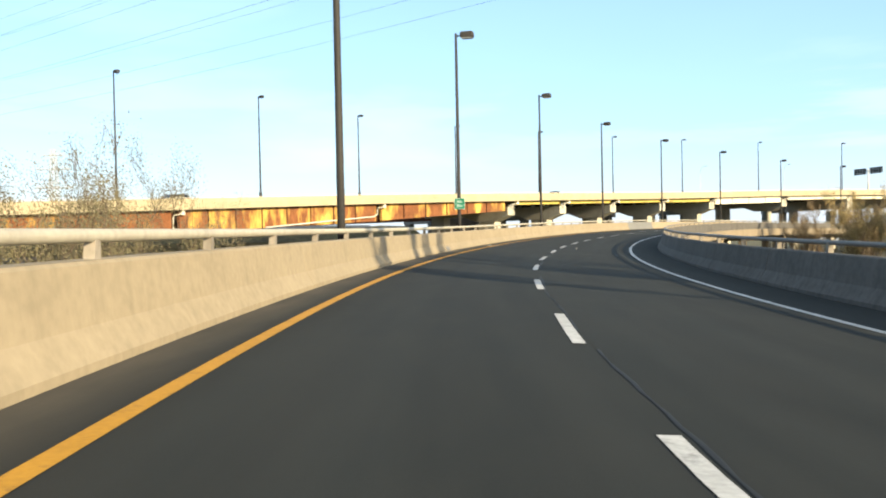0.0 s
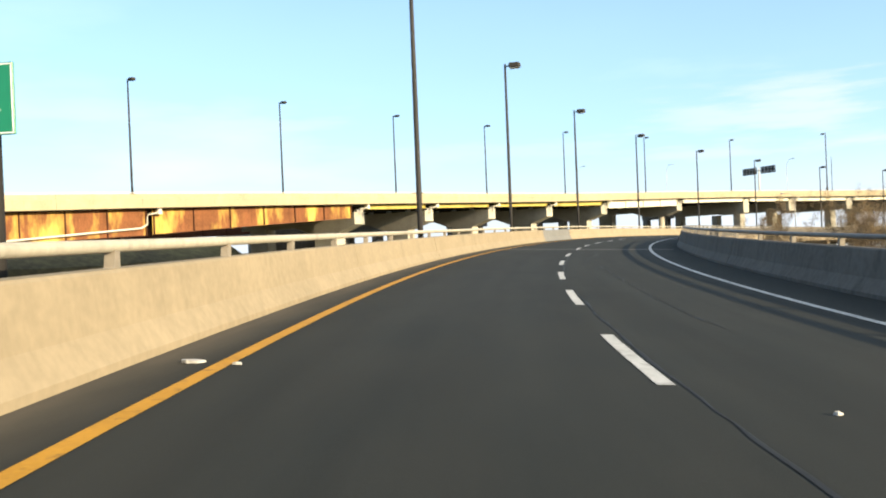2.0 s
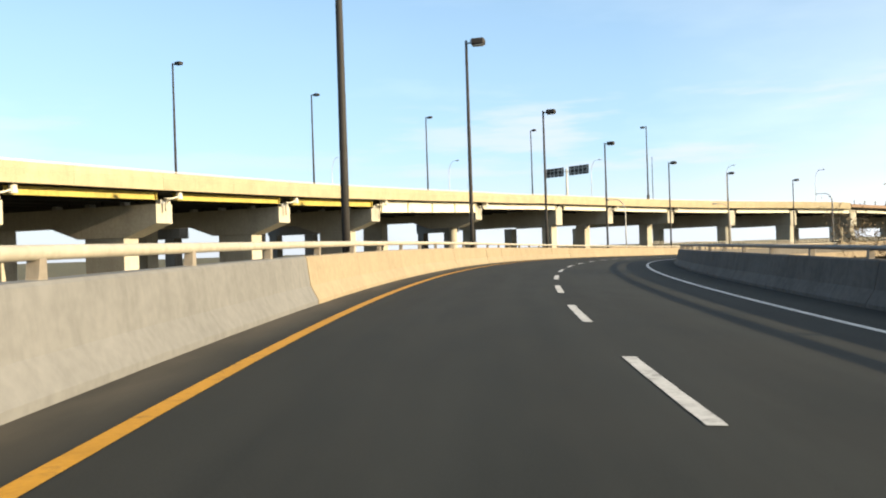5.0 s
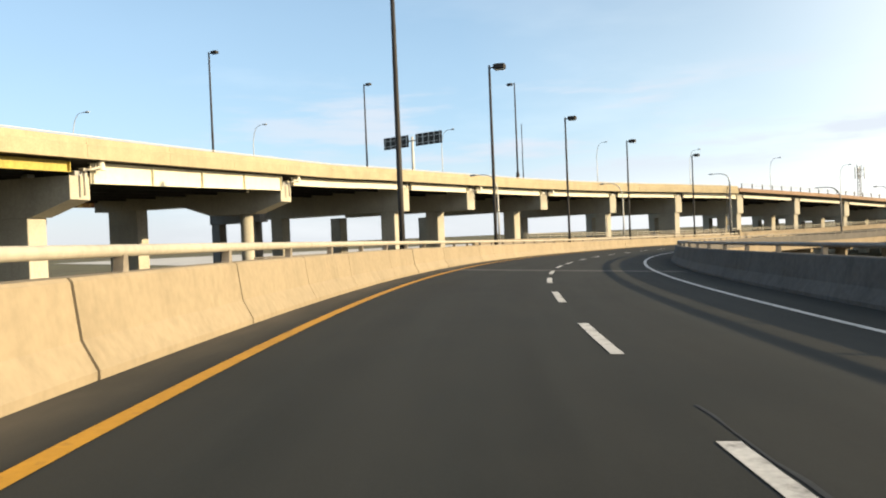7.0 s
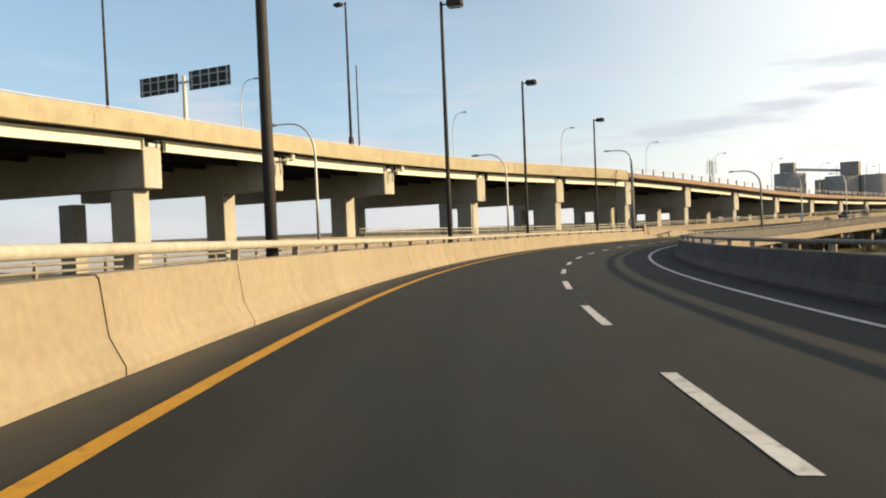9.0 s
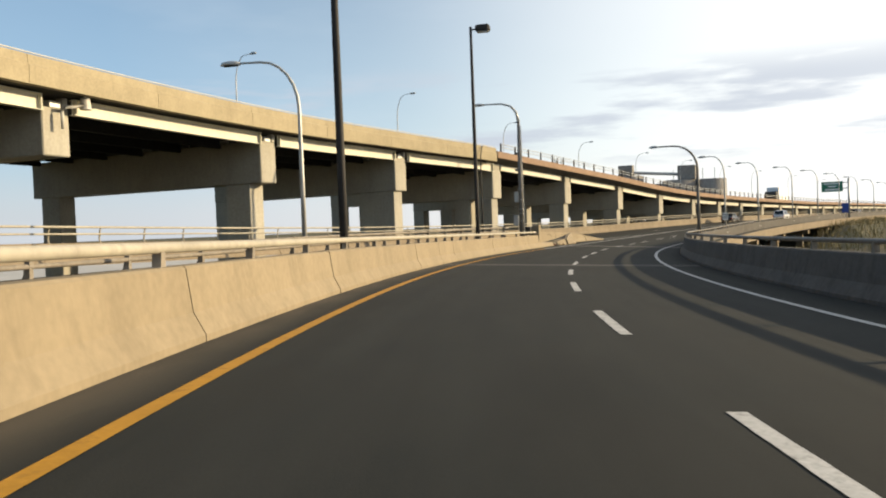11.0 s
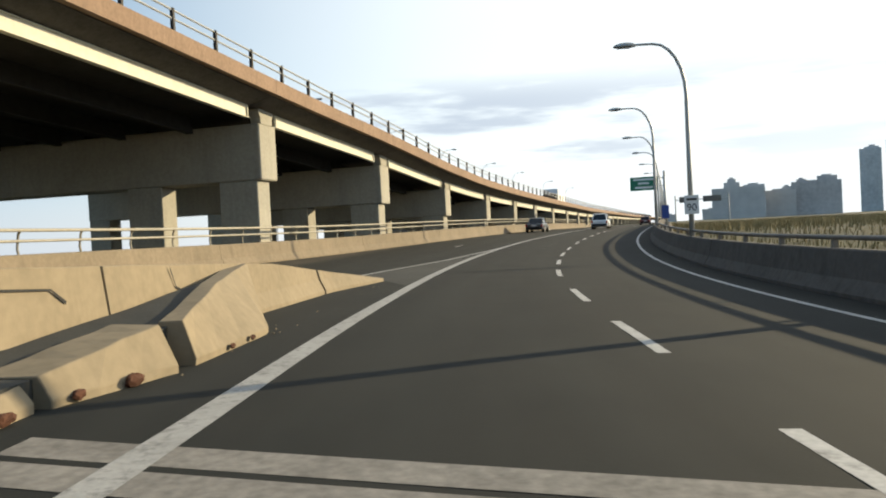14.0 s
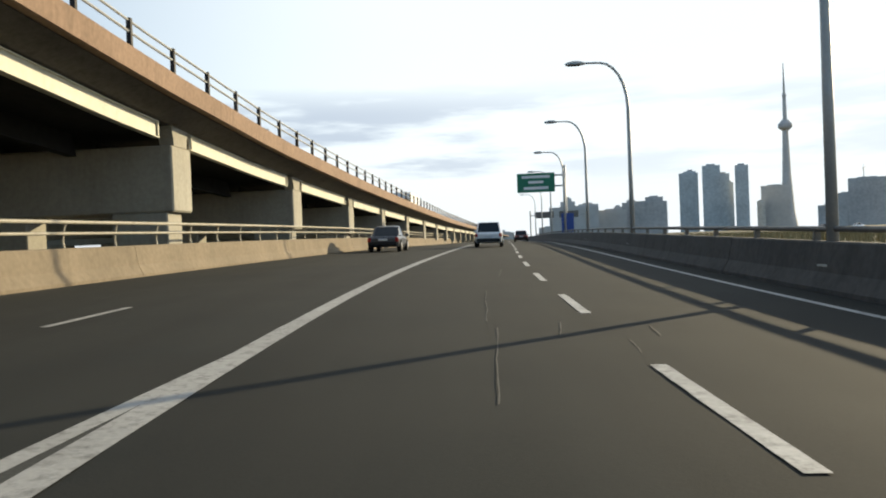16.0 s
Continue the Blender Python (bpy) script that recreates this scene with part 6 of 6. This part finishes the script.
def tree(name, label, x, y, height, spread, leaves, leaf, seed, trunk_r=0.09, stems=3, base=None, deep=4, leaf_size=1.0, stem=0.45):
    rnd = random.Random(seed)
    z0 = ground_height(x, y) - 0.1 if base is None else base
    root = thing(name, label, "tree" if name == "tree" else "shrub", "bare trees inside the bend" if leaf == "leaf_brown" else "leafy bushes inside the bend" if leaf == "leaf_olive" else "shrubs beside the ramp", m=Matrix.Translation((x, y, z0)))
    bm = bmesh.new()
    tips = []

    def grow(p, d, length, r, depth):
        pts, rr, q, dd = [p], [r], p.copy(), d.copy()
        n = 4
        for k in range(n):
            dd = (dd + Vector((rnd.uniform(-0.16, 0.16), rnd.uniform(-0.16, 0.16), 0.06))).normalized()
            q = q + dd * length / n
            pts.append(q.copy())
            rr.append(r * (1 - 0.6 * (k + 1) / n))
        add_tube(bm, pts, rr, 5 if depth < 2 else 3)
        if depth >= deep:
            tips.extend(pts[1:])
            return
        if depth >= 2:
            tips.extend(pts[2:])
        for k in range(rnd.choice((2, 3, 3)) + (1 if depth == 0 else 0)):
            i = rnd.randint(1, n)
            nd = (dd + Vector((rnd.uniform(-1, 1), rnd.uniform(-1, 1), rnd.uniform(-0.1, 0.6))) * spread).normalized()
            grow(pts[i], nd, length * rnd.uniform(0.5, 0.72), max(rr[i] * 0.6, 0.007), depth + 1)

    for k in range(stems):
        d = Vector((rnd.uniform(-0.3, 0.3), rnd.uniform(-0.3, 0.3), 1)).normalized()
        grow(Vector((rnd.uniform(-0.3, 0.3), rnd.uniform(-0.3, 0.3), 0)), d, height * stem * rnd.uniform(0.9, 1.2), trunk_r, 0)
    k = height / max(v.co.z for v in bm.verts)
    for v in bm.verts:
        v.co *= k
    tips = [p * k for p in tips]
    part("trunk", bm, "bark", root)
    verts, faces = [], []
    for k in range(leaves):
        p = rnd.choice(tips) + Vector((rnd.gauss(0, 0.14), rnd.gauss(0, 0.14), rnd.gauss(0, 0.14)))
        a = Vector((rnd.uniform(-1, 1), rnd.uniform(-1, 1), rnd.uniform(-1, 1))).normalized()
        b = a.orthogonal().normalized()
        s = rnd.uniform(0.04, 0.085) * leaf_size
        i = len(verts)
        verts += [p - a * s, p + b * s * 0.45, p + a * s, p - b * s * 0.45]
        faces.append((i, i + 1, i + 2, i + 3))
    if leaves:
        me = bpy.data.meshes.new("crown")
        me.from_pydata(verts, [], faces)
        me.materials.append(M[leaf])
        ob = new("crown", me)
        ob.parent = root
        ob["kind"] = "stuff"


def build_plants():
    # leafy saplings outside the left barrier near the start
    for k, (s, u, h) in enumerate(((14.5, -7.0, 7.6), (15.5, -8.4, 7.9), (20.0, -9.0, 8.3), (13.0, -7.9, 7.0), (18.0, -8.6, 6.8), (24.0, -11.5, 7.6), (17.0, -10, 8.2), (22.0, -8.0, 8.6), (21.0, -10.0, 6.4))):
        p = ramp(s, u)
        tree("shrub", "thin sapling with sparse yellow autumn leaves", p.x, p.y, h, 0.36, 12000, "leaf_yellow", 10 + k, 0.04, 4, None, 4, 0.42)
    for k, (x, y, h) in enumerate(((47.5, 98.5, 8.0), (50.5, 99.5, 9.8), (54, 97, 9.6), (58, 100, 10.2), (52, 92, 9.0), (61, 95, 10.0), (66, 99, 9.8), (56, 88, 9.0), (70, 92, 9.6), (49, 86, 8.0))):
        tree("tree", "nearly bare brown tree with fine twigs", x, y, h, 0.75, 15000, "leaf_brown", 40 + k, 0.10, 4, None, 5, 0.7)
    for k, (x, y, h) in enumerate(((39.5, 71, 9.8), (43, 70, 10.2), (41.5, 66, 10.0), (46, 66, 10.4), (46, 73, 9.8))):
        tree("shrub", "tall leafy bush in yellow-brown autumn leaf", x, y, h * 0.93, 0.6, 15000, "leaf_olive", 70 + k, 0.07, 7, None, 4, 1.15)
    # unseen trees added beside the start of the ramp to throw shade over it
    for k, (s, d, h) in enumerate(((26.2, 24, 13.0), (29.9, 22, 12.8), (31.0, 24, 13.0), (32.0, 22, 12.8))):
        p = ramp(s, -2.6) + Vector((math.sin(radians(SUN_AZ)), math.cos(radians(SUN_AZ)), 0)) * d
        tree("tree", "unseen tall brown tree added beside the ramp to cast shade", p.x, p.y, h, 0.20, 4000, "leaf_brown", 90 + k, 0.45, 1, None, 3, 1.3, 0.85)


build_plants()


def grass(name, label, spots, count, h0, h1, seed, material="dry_grass"):
    rnd = random.Random(seed)
    verts, faces = [], []
    for k in range(count):
        x, y = spots(rnd)
        z = ground_height(x, y) - 0.05
        h = rnd.uniform(h0, h1)
        a = rnd.uniform(0, math.pi)
        w = rnd.uniform(0.03, 0.07)
        lean = Vector((rnd.uniform(-0.35, 0.35), rnd.uniform(-0.35, 0.35), 1)) * h
        dx, dy = math.cos(a) * w, math.sin(a) * w
        i = len(verts)
        verts += [(x - dx, y - dy, z), (x + dx, y + dy, z), (x + lean.x * 0.5 + dx * 0.6, y + lean.y * 0.5 + dy * 0.6, z + h * 0.6), (x + lean.x * 0.5 - dx * 0.6, y + lean.y * 0.5 - dy * 0.6, z + h * 0.6), (x + lean.x, y + lean.y, z + h)]
        faces += [(i, i + 1, i + 2, i + 3), (i + 3, i + 2, i + 4)]
    me = bpy.data.meshes.new(name)
    me.from_pydata(verts, [], faces)
    me.materials.append(M[material])
    tagged(new(name, me), label, "grass", kind="stuff")


def bank(rnd):
    while True:
        x, y = rnd.uniform(205, 420), rnd.uniform(60, 156)
        if y < 149 - 0.22 * (x - 240) - 0.0 * x and rnd.random() < 1.2 - (x - 205) / 260:
            return x, y


def low_ground(rnd):
    s, u = rnd.uniform(0, 200), rnd.uniform(9, 60)
    p = ramp(s, u)
    return p.x, p.y


def low_left(rnd):
    s, u = rnd.uniform(-10, 120), rnd.uniform(-26, -5)
    p = ramp(s, u)
    return p.x, p.y


grass("bank_grass", "tall dry yellow-green grass on the bank", bank, 26000, 0.5, 1.15, 3)
grass("field_grass", "dry grass on the low ground inside the bend", low_ground, 9000, 0.3, 0.9, 4)
grass("river_bank_grass", "dry grass and weeds under the ramp", low_left, 6000, 0.4, 1.2, 6)


# ---- far road on the bank, with its signs and cars ----
def build_far_road():
    z = 0.45
    bm = bmesh.new()
    a, b = Vector((330, 20, z)), Vector((620, 60, z))
    vs = [bm.verts.new(p) for p in ((300, 48, z), (900, -96, z), (896, -114, z), (296, 30, z))]
    bm.faces.new(vs)
    tagged(part("far_road", bm, "asphalt_old"), "grey highway on the far side of the grass", "road", kind="structure")
    colors = ("paint_car_white", "paint_car_silver", "paint_car_grey", "paint_car_white", "paint_car_red", "paint_car_silver")
    for k, t in enumerate((0.02, 0.06, 0.11, 0.15, 0.22, 0.3)):
        x = 300 + 600 * t
        y = 39 - 144 * t + (4 if k % 2 else -3)
        car("small car far off on the highway beyond the grass", colors[k], Matrix.Translation((x, y, z + 0.005)) @ Euler((0, 0, radians(-103.5 + (180 if k % 2 else 0)))).to_matrix().to_4x4(), 4.5, 1.8, 1.5, k % 2 == 0, "cars on the far highway")
    root = thing("overhead_sign", "far sign gantry with grey sign backs", "road sign", m=Matrix.Translation((439, 93, 1.0)) @ Euler((0, 0, radians(-100))).to_matrix().to_4x4())
    for x in (-9, 9):
        bm = bmesh.new()
        add_tube(bm, [(x, 0, -9), (x, 0, 9.2)], 0.22, 8)
        part("post", bm, "galv", root)
    bm = bmesh.new()
    add_tube(bm, [(-9, 0, 7.6), (9, 0, 7.6)], 0.18, 8)
    part("beam", bm, "galv", root)
    for x in (-4.5, 3.5):
        part("panel", box(x - 3.1, x + 3.1, -0.25, -0.19, 6.6, 8.7, 0.01), "old_steel", root)


build_far_road()


# ---- earth bank behind the first girders ----
def build_rear_bank():
    bm = bmesh.new()
    rnd = random.Random(2)
    rings = []
    for s in steps(-135, 84, 4):
        z = via_at(s)[2]
        h = rnd.uniform(-0.25, 0.25)
        rings.append([via(s, u, v - z) for u, v in ((-24.5, GROUND - 0.6), (-29, 0.6 + h), (-34, 3.0 + h), (-44, 3.4 + h), (-52, GROUND - 0.6))])
    add_sweep(bm, rings)
    tagged(part("rear_bank", bm, "ground"), "brown earth bank beyond the elevated highway", "bank", kind="structure")


build_rear_bank()


def build_abutment():
    """The rear road comes to ground: deep girders, a wall and sloped paving under it."""
    for a, b in ((-40, 2), (2, 43), (43, 83.5)):
        root = thing("rear_girder", "deep rust-brown plate girder of the rear road", "girder", "rear girders")
        bm = bmesh.new()
        via_strip(bm, a, b - 0.4, [(-25.8, -1.72), (-25.8, -3.75), (-25.6, -3.75), (-25.6, -1.72)], 4)
        part("web", bm, "rust_dark", root)
        bm = bmesh.new()
        via_strip(bm, a, b - 0.4, [(-25.98, -3.752), (-25.98, -3.82), (-25.42, -3.82), (-25.42, -3.752)], 4)
        part("flange", bm, "rust_dark", root)
        for s in steps(a + 1.5, b - 1.5, 3.6):
            bm = bmesh.new()
            via_strip(bm, s - 0.06, s + 0.06, [(-25.6, -1.75), (-25.6, -3.74), (-25.48, -3.74), (-25.48, -1.75)], 0.12)
            part("stiffener", bm, "rust_dark", root)
    bm = bmesh.new()
    via_strip(bm, 84.5, 96, lambda s: [(-26.6, -1.75), (-26.6, GROUND - 0.6 - via_at(s)[2]), (-25.4, GROUND - 0.6 - via_at(s)[2]), (-25.4, -1.75)], 3)
    # the wall's shade is put into its darker concrete
    tagged(part("abutment_wall", bm, "concrete_shaded_dirty"), "stained concrete abutment wall of the rear road, darkened as if in shade", "wall", kind="structure")
    root = thing("slope_paving", "stepped grey concrete paving on the slope under the rear road", "paving", kind="structure")
    for k in range(9):
        u, z = -26.4 - k * 0.95, -1.4 + k * 0.55
        bm = bmesh.new()
        via_strip(bm, -30, 84 - k * 1.1, lambda s: [(u, z - 1.6 - via_at(s)[2]), (u, z - via_at(s)[2]), (u - 0.94, z + 0.5 - via_at(s)[2]), (u - 0.94, z - 1.6 - via_at(s)[2])], 6)
        part("paving_course", bm, "concrete_grey", root)


build_abutment()


# ---- litter on the road ----
def litter(s, u, size, material, label, name, seed):
    rnd = random.Random(seed)
    bm = bmesh.new()
    n = 7
    top = [bm.verts.new((math.cos(a) * size * rnd.uniform(0.5, 1.0), math.sin(a) * size * rnd.uniform(0.3, 0.6), rnd.uniform(0.01, 0.03))) for a in (2 * math.pi * k / n for k in range(n))]
    low = [bm.verts.new((v.co.x, v.co.y, 0.0)) for v in top]
    bm.faces.new(top)
    bm.faces.new(low[::-1])
    for k in range(n):
        bm.faces.new((low[k], low[(k + 1) % n], top[(k + 1) % n], top[k]))
    ob = part(name, bm, material)
    m = lane_pose(s, u)
    ob.matrix_world = m
    tagged(ob, label, "litter")


for k, (s, u, size) in enumerate(((44.3, -2.18, 0.14), (44.2, -1.73, 0.06), (42.5, 2.64, 0.035))):
    litter(s, u, size, "paint_white", "scrap of pale litter by the edge line", "litter", k)
litter(283.2, -2.05, 0.2, "dark", "torn black scrap of tyre on the road", "tyre_scrap", 20)
litter(280.6, -2.05, 0.06, "dark", "small black scrap of rubber on the road", "tyre_scrap", 21)
